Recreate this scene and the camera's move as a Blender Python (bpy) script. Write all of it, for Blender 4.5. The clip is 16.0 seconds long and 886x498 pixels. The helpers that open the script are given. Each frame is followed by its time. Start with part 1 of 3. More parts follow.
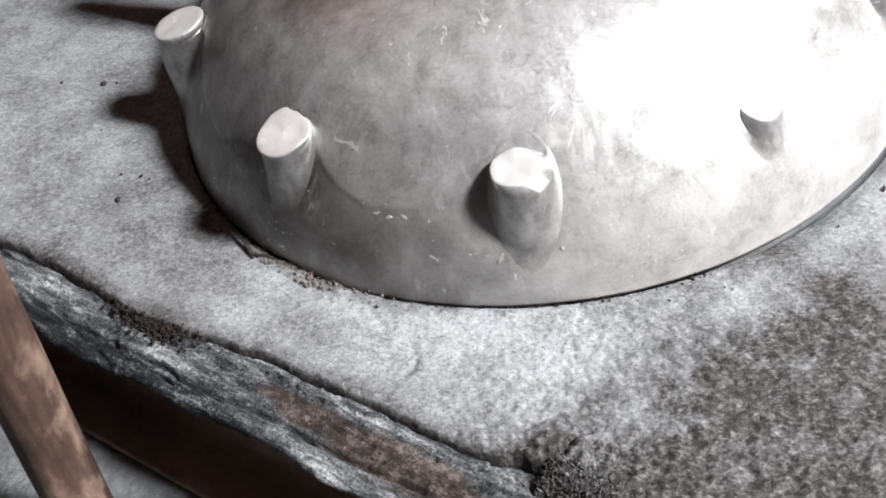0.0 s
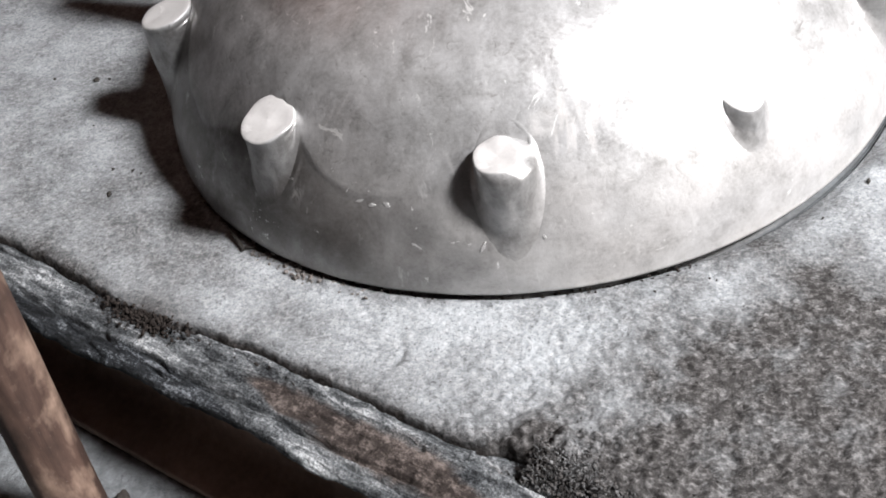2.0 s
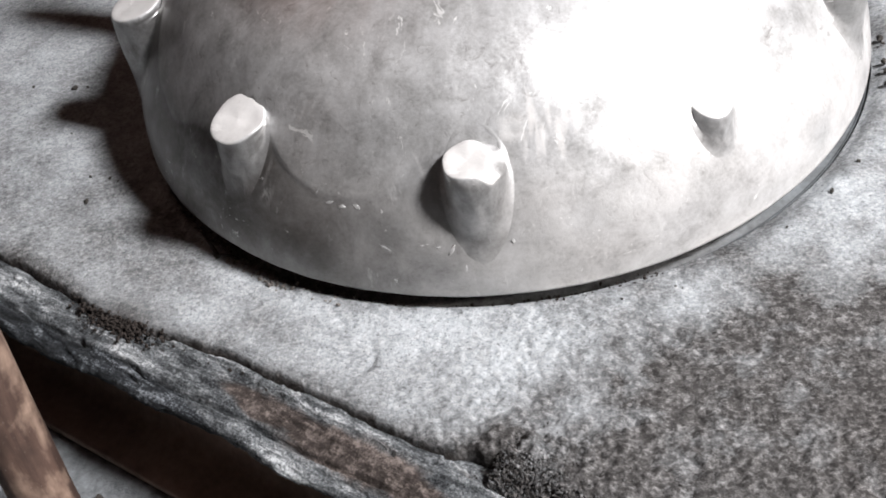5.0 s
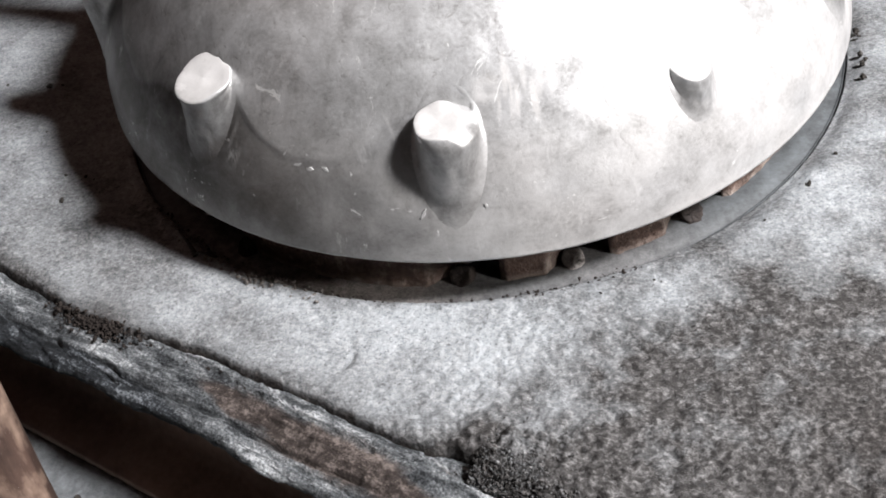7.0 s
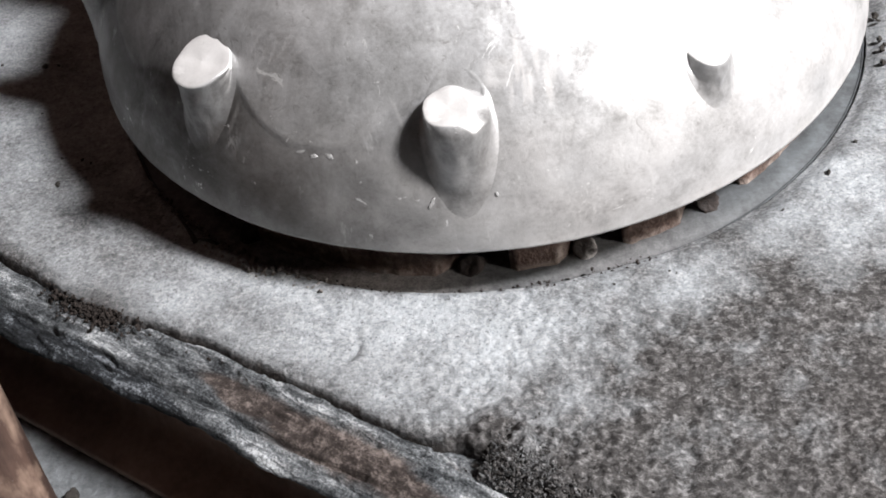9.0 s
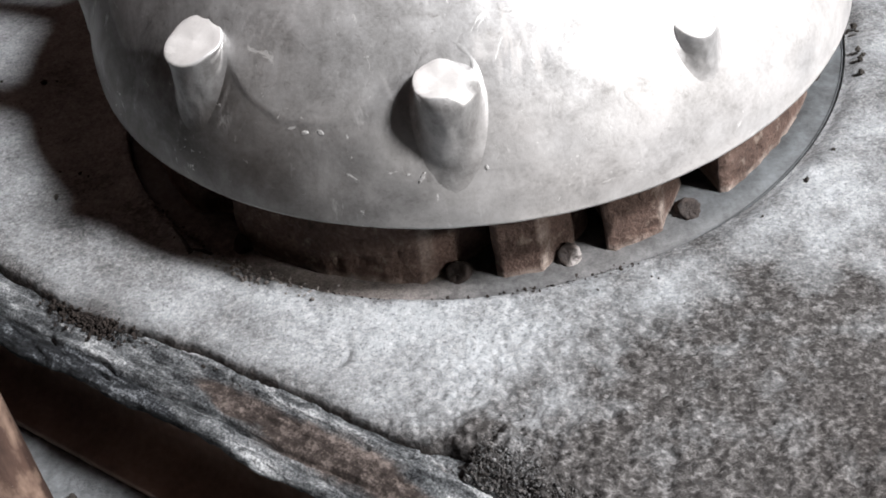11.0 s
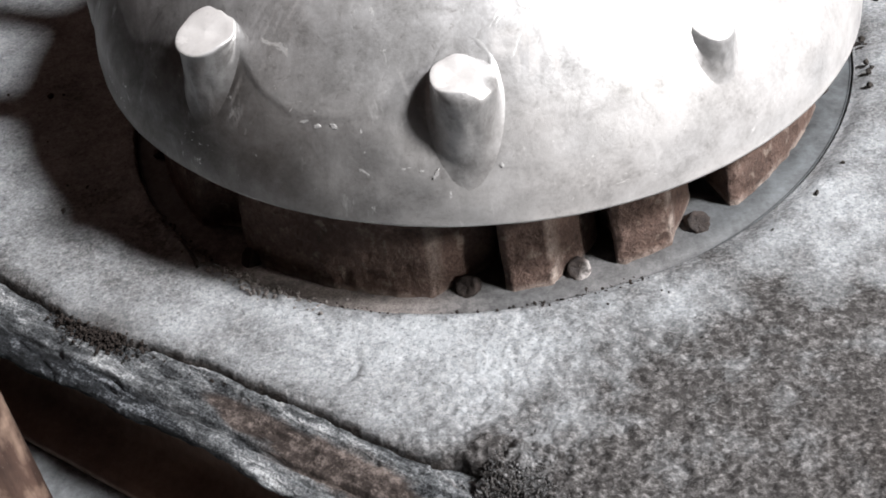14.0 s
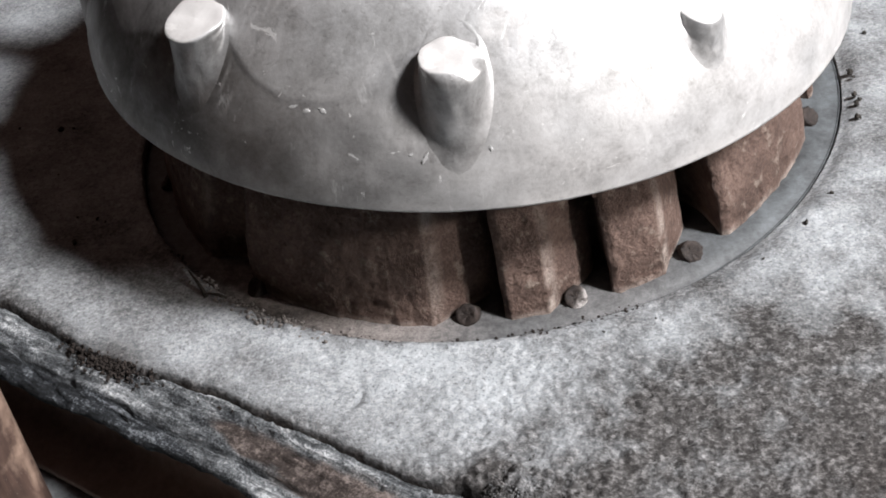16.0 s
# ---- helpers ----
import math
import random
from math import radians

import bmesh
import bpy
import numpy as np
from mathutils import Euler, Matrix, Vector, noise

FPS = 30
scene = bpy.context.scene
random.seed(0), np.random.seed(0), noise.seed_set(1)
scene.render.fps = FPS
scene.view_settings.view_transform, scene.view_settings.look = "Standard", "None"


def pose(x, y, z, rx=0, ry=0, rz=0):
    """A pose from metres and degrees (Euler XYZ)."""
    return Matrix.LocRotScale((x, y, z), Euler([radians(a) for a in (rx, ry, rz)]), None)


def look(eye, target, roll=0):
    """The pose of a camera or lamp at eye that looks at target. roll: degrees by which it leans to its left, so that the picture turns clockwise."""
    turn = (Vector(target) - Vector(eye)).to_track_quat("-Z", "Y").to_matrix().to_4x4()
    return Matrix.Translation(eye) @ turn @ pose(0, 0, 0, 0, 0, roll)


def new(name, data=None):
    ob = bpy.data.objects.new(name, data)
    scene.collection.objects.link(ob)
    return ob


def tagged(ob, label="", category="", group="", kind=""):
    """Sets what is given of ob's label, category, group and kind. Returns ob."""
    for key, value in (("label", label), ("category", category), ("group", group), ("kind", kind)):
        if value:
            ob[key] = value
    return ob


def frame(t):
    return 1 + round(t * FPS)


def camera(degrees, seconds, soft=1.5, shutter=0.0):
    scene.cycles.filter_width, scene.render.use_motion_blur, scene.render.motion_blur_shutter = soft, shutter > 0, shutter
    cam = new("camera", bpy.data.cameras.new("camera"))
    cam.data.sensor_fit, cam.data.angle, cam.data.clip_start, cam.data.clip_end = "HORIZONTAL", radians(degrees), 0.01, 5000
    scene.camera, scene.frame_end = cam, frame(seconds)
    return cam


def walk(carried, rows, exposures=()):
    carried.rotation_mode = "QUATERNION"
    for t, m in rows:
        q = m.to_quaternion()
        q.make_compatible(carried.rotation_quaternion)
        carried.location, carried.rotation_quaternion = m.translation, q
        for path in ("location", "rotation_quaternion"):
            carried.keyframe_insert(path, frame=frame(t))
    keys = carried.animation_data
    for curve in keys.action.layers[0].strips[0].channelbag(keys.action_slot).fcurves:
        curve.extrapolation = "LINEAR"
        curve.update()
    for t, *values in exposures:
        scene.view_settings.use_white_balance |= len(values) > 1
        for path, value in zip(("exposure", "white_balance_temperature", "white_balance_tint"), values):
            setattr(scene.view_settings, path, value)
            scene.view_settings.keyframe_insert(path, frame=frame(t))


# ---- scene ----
cam = camera(42.0, 16.0, soft=1.75)
# seconds, x, y, z, yaw, pitch, roll about the line of sight
PATH = [
    (0.0, 0.0702, -0.4032, 0.2753, 17.83, -42.95, -12.60),
    (0.5, 0.0686, -0.4031, 0.2707, 17.42, -43.37, -12.00),
    (1.0, 0.0688, -0.4019, 0.2712, 17.78, -43.76, -12.18),
    (1.5, 0.0710, -0.4025, 0.2688, 17.62, -43.63, -12.07),
    (2.0, 0.0752, -0.4072, 0.2737, 17.84, -42.76, -12.64),
    (2.5, 0.0770, -0.4076, 0.2740, 18.17, -42.63, -13.07),
    (3.0, 0.0756, -0.4068, 0.2721, 17.88, -42.89, -12.61),
    (3.5, 0.0764, -0.4069, 0.2716, 18.06, -43.13, -12.72),
    (4.0, 0.0794, -0.4107, 0.2738, 17.53, -42.29, -12.35),
    (6.5, 0.0822, -0.4094, 0.2784, 16.10, -43.11, -11.48),
    (7.0, 0.0824, -0.4094, 0.2761, 15.70, -42.95, -11.59),
    (7.5, 0.0812, -0.4059, 0.2720, 15.30, -43.66, -11.57),
    (8.0, 0.0749, -0.4083, 0.2744, 16.58, -43.77, -11.96),
    (8.5, 0.0746, -0.4062, 0.2745, 16.10, -43.18, -11.33),
    (9.0, 0.0757, -0.4007, 0.2699, 15.57, -43.79, -11.14),
    (9.5, 0.0759, -0.4005, 0.2712, 15.50, -43.81, -11.33),
    (12.0, 0.0853, -0.4118, 0.2762, 15.66, -42.31, -11.98),
    (12.5, 0.0850, -0.4107, 0.2767, 15.70, -41.98, -12.26),
    (13.0, 0.0825, -0.4108, 0.2751, 15.58, -41.99, -12.06),
    (13.5, 0.0792, -0.4077, 0.2725, 15.45, -42.63, -11.74),
    (14.0, 0.0792, -0.4068, 0.2751, 15.44, -42.61, -11.54),
    (14.5, 0.0806, -0.4087, 0.2771, 15.30, -42.59, -11.62),
    (15.0, 0.0832, -0.4128, 0.2806, 15.22, -41.54, -11.89),
    (15.5, 0.0826, -0.4135, 0.2852, 15.12, -41.27, -11.78),
    (16.0, 0.0822, -0.4132, 0.2853, 15.30, -41.55, -11.71),
]

def aimed(x, y, z, yaw, pitch, roll):
    return pose(x, y, z, 90 + pitch, 0, yaw) @ pose(0, 0, 0, 0, 0, roll)


walk(cam, [(t, aimed(*p)) for t, *p in PATH], [(0.0, 0.0), (4.0, -0.03), (9.0, -0.03), (12.0, -0.08), (16.0, -0.08)])

# ---- light: a broad cool work lamp over the mould, a weaker one low beside it, an added unseen dim warm fill overhead ----
WORK_LAMP = (1.25, -0.39, 1.42)
SIDE_LAMP = (1.19, -0.47, 0.58)
world = bpy.data.worlds.new("night_sky")
scene.world = world
world.use_nodes = True
background = world.node_tree.nodes["Background"]
background.inputs["Color"].default_value = (0.02, 0.025, 0.04, 1)
background.inputs["Strength"].default_value = 0.5
lamp_data = bpy.data.lights.new("work_lamp", "SPOT")
lamp_data.spot_size, lamp_data.spot_blend = radians(40), 0.4
lamp_data.energy, lamp_data.shadow_soft_size, lamp_data.color = 285.0, 0.15, (1.0, 0.98, 1.0)
work_lamp = new("work_lamp", lamp_data)
work_lamp.matrix_world = look(WORK_LAMP, (0, -0.08, 0))
side_data = bpy.data.lights.new("side_lamp", "SPOT")
side_data.spot_size, side_data.spot_blend = radians(46), 0.5
side_data.energy, side_data.shadow_soft_size, side_data.color = 34.0, 0.06, (1.0, 0.95, 0.92)
side_lamp = new("side_lamp", side_data)
side_lamp.matrix_world = look(SIDE_LAMP, (0.05, -0.08, 0.02))
# unseen warm fill, added overhead to lift the shadows; no known lamp hangs there
fill_data = bpy.data.lights.new("ceiling_lamp", "AREA")
fill_data.shape, fill_data.size, fill_data.size_y = "RECTANGLE", 1.6, 1.2
fill_data.energy, fill_data.color = 4.3, (1.0, 0.60, 0.50)
fill_lamp = new("ceiling_lamp", fill_data)
fill_lamp.matrix_world = look((-1.5, 0.9, 2.3), (-0.3, -0.1, 0))
scene.view_settings.exposure = 0.0


# ---- materials ----
class Nodes:
    """A short way to write a node material."""

    def __init__(self, name):
        self.mat = bpy.data.materials.new(name)
        self.mat.use_nodes = True
        self.tree = self.mat.node_tree
        self.bsdf = self.tree.nodes["Principled BSDF"]
        self.coord = self.tree.nodes.new("ShaderNodeTexCoord").outputs["Object"]

    def put(self, socket, value):
        if isinstance(value, bpy.types.NodeSocket):
            self.tree.links.new(value, socket)
        else:
            socket.default_value = value

    def noise(self, scale, detail=4.0, rough=0.55, stretch=None, warp=0.0):
        n = self.tree.nodes.new("ShaderNodeTexNoise")
        n.inputs["Scale"].default_value, n.inputs["Detail"].default_value, n.inputs["Roughness"].default_value = scale, detail, rough
        n.inputs["Distortion"].default_value = warp
        v = self.coord
        if stretch:
            m = self.tree.nodes.new("ShaderNodeMapping")
            m.inputs["Rotation"].default_value = [radians(a) for a in stretch[0]]
            m.inputs["Scale"].default_value = stretch[1]
            self.tree.links.new(v, m.inputs["Vector"])
            v = m.outputs["Vector"]
        self.tree.links.new(v, n.inputs["Vector"])
        return n.outputs["Fac"]

    def cells(self, scale):
        """Grains: a random value for each, and the distance from its middle."""
        v = self.tree.nodes.new("ShaderNodeTexVoronoi")
        v.inputs["Scale"].default_value = scale
        self.tree.links.new(self.coord, v.inputs["Vector"])
        split = self.tree.nodes.new("ShaderNodeSeparateColor")
        self.tree.links.new(v.outputs["Color"], split.inputs["Color"])
        return split.outputs[0], v.outputs["Distance"]

    def ramp(self, fac, *stops):
        r = self.tree.nodes.new("ShaderNodeValToRGB")
        e = r.color_ramp.elements
        while len(e) < len(stops):
            e.new(0.5)
        for el, (at, c) in zip(e, stops):
            el.position = at
            el.color = (*c, 1) if isinstance(c, tuple) else (c, c, c, 1)
        self.put(r.inputs["Fac"], fac)
        return r.outputs["Color"]

    def mix(self, fac, a, b, kind="MIX"):
        m = self.tree.nodes.new("ShaderNodeMix")
        m.data_type, m.blend_type = "RGBA", kind
        self.put(m.inputs["Factor"], fac)
        for s, v in ((m.inputs[6], a), (m.inputs[7], b)):
            self.put(s, (*v, 1) if isinstance(v, tuple) else v)
        return m.outputs[2]

    def math(self, op, a, b=0.0, clamp=False):
        m = self.tree.nodes.new("ShaderNodeMath")
        m.operation, m.use_clamp = op, clamp
        self.put(m.inputs[0], a), self.put(m.inputs[1], b)
        return m.outputs[0]

    def attribute(self, name):
        a = self.tree.nodes.new("ShaderNodeAttribute")
        a.attribute_name = name
        return a.outputs["Fac"]

    def done(self, colour, rough, metal=0.0, bump=None, strength=0.4, depth=0.001, spec=0.5):
        b = self.bsdf
        self.put(b.inputs["Base Color"], (*colour, 1) if isinstance(colour, tuple) else colour)
        self.put(b.inputs["Roughness"], rough)
        self.put(b.inputs["Metallic"], metal)
        b.inputs["Specular IOR Level"].default_value = spec
        if bump is not None:
            n = self.tree.nodes.new("ShaderNodeBump")
            n.inputs["Strength"].default_value, n.inputs["Distance"].default_value = strength, depth
            self.put(n.inputs["Height"], bump)
            self.tree.links.new(n.outputs["Normal"], b.inputs["Normal"])
        return self.mat


def sand_material():
    m = Nodes("dusted_moulding_sand")
    dust_light, brown_shade = m.attribute("dust_light"), m.attribute("brown")
    grain = m.noise(2200, 2, 0.6)
    mid = m.noise(900, 4, 0.62)
    cloud = m.noise(42, 7, 0.66)
    clump = m.noise(430, 5, 0.68, warp=0.3)
    fleck, dome = m.cells(900)
    fleck2, dome2 = m.cells(430)
    per_grain = m.math("ADD", m.math("MULTIPLY", m.math("SUBTRACT", m.mix(0.45, fleck, fleck2), 0.5), 0.36), 0.5)
    streak = m.noise(560, 5, 0.72, ((0, 0, -24), (0.75, 1.2, 1.0)), 0.3)
    tone = m.mix(0.50, m.mix(0.25, m.mix(0.62, grain, mid), clump), per_grain)
    mottle = m.mix(0.45, tone, m.mix(0.6, m.noise(240, 6, 0.72, warp=0.3), streak))
    white = m.ramp(tone, (0.35, (0.23, 0.245, 0.257)), (0.45, (0.385, 0.41, 0.426)), (0.535, (0.48, 0.504, 0.52)), (0.64, (0.62, 0.64, 0.652)))
    dark = m.ramp(mottle, (0.40, (0.016, 0.015, 0.0145)), (0.485, (0.060, 0.057, 0.055)), (0.535, (0.128, 0.124, 0.122)), (0.62, (0.32, 0.315, 0.31)))
    brown = m.ramp(mottle, (0.40, (0.010, 0.0085, 0.0078)), (0.52, (0.050, 0.043, 0.039)), (0.64, (0.18, 0.155, 0.142)))
    drift = m.math("MULTIPLY", m.math("SUBTRACT", cloud, 0.5), 1.6)
    speckle = m.math("MULTIPLY", m.math("SUBTRACT", m.mix(0.5, mid, streak), 0.5), 0.75)
    cover = m.ramp(m.math("ADD", dust_light, m.math("ADD", drift, speckle), True), (0.05, 0.0), (1.0, 1.0))
    col = m.mix(cover, dark, white)
    col = m.mix(m.ramp(m.mix(0.3, m.noise(1000, 3, 0.6, warp=0.4), streak), (0.35, 0.75), (0.44, 0.0)), col, (0.085, 0.085, 0.087))
    # brown sand, and the painted shade of the crack beside the lip
    col = m.mix(brown_shade, col, brown)
    return m.done(col, 0.95, 0.0, m.math("SUBTRACT", m.math("ADD", m.math("ADD", m.math("MULTIPLY", clump, 0.7), streak), m.math("MULTIPLY", grain, 0.5)), m.math("MULTIPLY", dome, 0.45)), 0.38, 0.0011, 0.15)


def aluminium_material():
    m = Nodes("cast_aluminium")
    fine = m.noise(700, 4, 0.7)
    blot = m.noise(52, 8, 0.74, warp=0.25)
    wide = m.noise(16, 4, 0.55)
    streak = m.noise(90, 4, 0.62, ((0, 0, 0), (1.0, 1.0, 0.2)))
    col = m.ramp(m.mix(0.25, blot, fine), (0.33, (0.24, 0.235, 0.23)), (0.47, (0.52, 0.52, 0.52)), (0.64, (0.82, 0.825, 0.83)))
    col = m.mix(0.25, col, m.ramp(streak, (0.3, (0.40, 0.39, 0.37)), (0.7, (0.76, 0.76, 0.76))))
    # blotchy tarnish, with shade of the unlit side put into the colour
    tarnish_shade = m.math("MULTIPLY", m.attribute("grime_shade"), m.ramp(m.mix(0.5, blot, wide), (0.40, 1.0), (0.60, 0.55)))
    col = m.mix(tarnish_shade, col, (0.115, 0.106, 0.098))
    flaw = m.noise(210, 5, 0.7, warp=1.2)
    col = m.mix(m.ramp(flaw, (0.27, 0.7), (0.41, 0.0)), col, (0.20, 0.185, 0.175))
    nick = m.ramp(m.noise(75, 5, 0.75, ((20, 35, 10), (1.0, 0.35, 1.0)), 1.5), (0.64, 0.0), (0.67, 1.0))
    rub = m.ramp(m.noise(150, 4, 0.7, ((0, 0, 0), (1.0, 1.0, 0.16)), 0.3), (0.63, 0.0), (0.72, 0.5))
    col = m.mix(rub, col, (0.86, 0.86, 0.85))
    col = m.mix(nick, col, (0.90, 0.90, 0.89))
    # chalky tops and scuffs, and lit brightness painted low on the lamp side
    chalk_lit = m.math("MULTIPLY", m.attribute("chalk_lit"), m.ramp(m.mix(0.5, blot, fine), (0.32, 0.55), (0.5, 1.0)), True)
    col = m.mix(chalk_lit, col, (0.58, 0.565, 0.55))
    metal = m.math("MULTIPLY", m.math("SUBTRACT", 1.0, chalk_lit), m.math("ADD", 0.55, m.math("MULTIPLY", m.attribute("grime_shade"), 0.36)))
    rough = m.math("ADD", m.math("MULTIPLY", m.mix(0.5, blot, fine), 0.26), m.math("ADD", 0.295, m.math("MULTIPLY", chalk_lit, 0.3)))
    return m.done(col, rough, metal, m.math("ADD", m.math("MULTIPLY", fine, 0.3), m.math("ADD", m.math("MULTIPLY", blot, 0.7), m.math("MULTIPLY", flaw, 0.5))), 0.15, 0.0012)


def plain_metal(name, lo, hi, rough, metal=0.3, scale=70.0):
    m = Nodes(name)
    a, b = m.noise(scale, 6, 0.62, warp=0.5), m.noise(scale * 7, 3, 0.6)
    col = m.ramp(m.mix(0.4, a, b), (0.3, lo), (0.7, hi))
    return m.done(col, rough, metal, m.math("ADD", a, m.math("MULTIPLY", b, 0.5)), 0.4, 0.001)


def core_material():
    m = Nodes("baked_brown_core")
    a, b, c = m.noise(60, 5, 0.6), m.noise(620, 4, 0.75), m.noise(170, 5, 0.65, warp=0.15)
    col = m.ramp(m.mix(0.5, a, b), (0.32, (0.046, 0.029, 0.023)), (0.5, (0.130, 0.084, 0.067)), (0.68, (0.24, 0.166, 0.136)))
    col = m.mix(m.ramp(c, (0.58, 0.0), (0.68, 0.6)), col, (0.33, 0.27, 0.225))
    col = m.mix(m.ramp(c, (0.29, 0.6), (0.36, 0.0)), col, (0.03, 0.02, 0.016))
    # dust at the ribs' feet, and their lit corners painted pale
    col = m.mix(m.math("MULTIPLY", m.attribute("dust_light"), m.ramp(m.mix(0.5, b, c), (0.36, 0.25), (0.58, 1.0))), col, (0.42, 0.355, 0.31))
    return m.done(col, 0.75, 0.0, m.math("ADD", m.math("MULTIPLY", b, 0.8), c), 0.95, 0.0015, 0.4)


def plank_material():
    m = Nodes("caked_rusty_steel")
    along = ((0, 0, 0), (0.20, 1.0, 1.0))
    a = m.noise(330, 6, 0.72, along, 0.5)
    b = m.noise(75, 7, 0.72, ((0, 0, 0), (0.40, 1.0, 1.0)), 0.6)
    g = m.noise(1100, 4, 0.75)
    tone = m.mix(0.35, m.mix(0.45, a, g), b)
    dusty = m.ramp(tone, (0.42, (0.012, 0.013, 0.015)), (0.47, (0.070, 0.076, 0.081)), (0.53, (0.20, 0.212, 0.22)), (0.59, (0.60, 0.62, 0.63)))
    bare = m.ramp(m.mix(0.4, m.mix(0.5, g, b), m.noise(190, 5, 0.7)), (0.40, (0.016, 0.012, 0.010)), (0.50, (0.058, 0.046, 0.041)), (0.61, (0.25, 0.21, 0.19)))
    black = m.ramp(tone, (0.45, (0.007, 0.008, 0.009)), (0.53, (0.03, 0.034, 0.039)), (0.62, (0.32, 0.345, 0.37)))
    col = m.mix(m.ramp(m.math("ADD", b, m.math("SUBTRACT", m.attribute("bare"), 0.5)), (0.42, 0.0), (0.66, 1.0)), dusty, bare)
    col = m.mix(m.ramp(m.math("ADD", b, m.math("SUBTRACT", m.attribute("edge_dark"), 0.5)), (0.40, 0.0), (0.60, 1.0)), col, black)
    return m.done(col, 0.85, 0.0, m.math("ADD", a, m.math("MULTIPLY", g, 0.4)), 0.9, 0.0016, 0.3)


def wood_material():
    m = Nodes("stained_wood")
    g = m.noise(120, 5, 0.6, ((0, 0, 0), (1.0, 1.0, 0.08)), 0.4)
    p = m.noise(42, 5, 0.6, ((0, 0, 0), (1.0, 1.0, 0.6)), 0.2)
    col = m.ramp(g, (0.3, (0.035, 0.020, 0.016)), (0.6, (0.12, 0.074, 0.057)), (0.8, (0.22, 0.155, 0.12)))
    col = m.mix(m.ramp(p, (0.49, 0.0), (0.64, 0.85)), col, (0.38, 0.27, 0.205))
    col = m.mix(m.ramp(p, (0.30, 0.85), (0.48, 0.0)), col, (0.03, 0.019, 0.015))
    col = m.mix(m.ramp(m.noise(900, 4, 0.7), (0.64, 0.0), (0.74, 0.5)), col, (0.36, 0.32, 0.30))
    return m.done(col, 0.7, 0.0, g, 0.4, 0.0008, 0.35)


def matte(name, lo, hi, scale, rough=0.9):
    m = Nodes(name)
    a, b = m.noise(scale, 6, 0.6), m.noise(scale * 9, 3, 0.6)
    return m.done(m.ramp(m.mix(0.4, a, b), (0.3, lo), (0.7, hi)), rough, 0.0, b, 0.5, 0.003, 0.3)


SAND = sand_material()
ALU = aluminium_material()
def ring_material():
    m = Nodes("dusty_steel_ring")
    a, b = m.noise(48, 6, 0.62, warp=0.5), m.noise(420, 4, 0.65)
    col = m.ramp(m.mix(0.4, a, b), (0.32, (0.032, 0.033, 0.034)), (0.68, (0.135, 0.150, 0.160)))
    silt = m.ramp(m.mix(0.5, b, m.noise(1500, 2, 0.6)), (0.34, (0.12, 0.10, 0.09)), (0.66, (0.35, 0.315, 0.295)))
    col = m.mix(m.math("MULTIPLY", m.attribute("silt"), m.ramp(m.mix(0.4, a, b), (0.34, 0.35), (0.55, 1.0))), col, silt)
    return m.done(col, 0.7, 0.0, m.math("ADD", a, m.math("MULTIPLY", b, 0.5)), 0.4, 0.001)


RING = ring_material()
CORE = core_material()
PLANK = plank_material()
RUST = plain_metal("rust_brown_steel", (0.17, 0.118, 0.095), (0.36, 0.265, 0.215), 0.8, 0.0, 50.0)
def bolt_material():
    m = Nodes("rusty_bolt")
    a, b = m.noise(260, 6, 0.65, warp=0.5), m.noise(1500, 3, 0.6)
    col = m.ramp(m.mix(0.4, a, b), (0.36, (0.007, 0.005, 0.0045)), (0.62, (0.052, 0.038, 0.032)))
    col = m.mix(m.math("MULTIPLY", m.attribute("dust_light"), m.ramp(a, (0.40, 0.15), (0.55, 1.0))), col, (0.50, 0.47, 0.45))
    return m.done(col, 0.7, 0.1, m.math("ADD", a, m.math("MULTIPLY", b, 0.5)), 0.6, 0.001)


BOLT = bolt_material()
WOOD = wood_material()
FLOOR = matte("sandy_grey_floor", (0.07, 0.074, 0.078), (0.28, 0.30, 0.31), 45.0)
WALL = matte("brown_plaster", (0.16, 0.12, 0.10), (0.26, 0.20, 0.17), 3.0)
EARTH = matte("dry_earth", (0.20, 0.18, 0.16), (0.34, 0.31, 0.28), 0.8)
BLACK = matte("black_crumbs", (0.012, 0.011, 0.010), (0.10, 0.09, 0.08), 400.0)


# ---- mesh helpers ----
def mesh_from(name, verts, faces, material, smooth=True):
    me = bpy.data.meshes.new(name)
    me.from_pydata([tuple(map(float, v)) for v in verts], [], [tuple(map(int, q)) for q in faces])
    me.materials.append(material)
    if smooth:
        me.polygons.foreach_set("use_smooth", [True] * len(me.polygons))
    me.update()
    return me


def part(name, me, parent, label=""):
    ob = new(name, me)
    ob.parent = parent
    return tagged(ob, label)


def grid_faces(rows, cols, wrap=False):
    i, j = np.meshgrid(np.arange(rows - 1), np.arange(cols if wrap else cols - 1), indexing="ij")
    k = (j + 1) % cols
    return np.stack([i * cols + j, i * cols + k, (i + 1) * cols + k, (i + 1) * cols + j], -1).reshape(-1, 4)


def give(me, name, values):
    me.attributes.new(name, "FLOAT", "POINT").data.foreach_set("value", np.asarray(values, dtype=np.float32))


def lattice(x, y, size, seed):
    """Smooth value noise, -1 to 1, at plan points."""
    table = np.random.default_rng(seed).uniform(-1, 1, (256, 256))
    u, v = x / size, y / size
    i, j = np.floor(u).astype(int), np.floor(v).astype(int)
    a, b = u - i, v - j
    a, b = a * a * (3 - 2 * a), b * b * (3 - 2 * b)
    t = lambda p, q: table[p % 256, q % 256]
    return (t(i, j) * (1 - a) + t(i + 1, j) * a) * (1 - b) + (t(i, j + 1) * (1 - a) + t(i + 1, j + 1) * a) * b


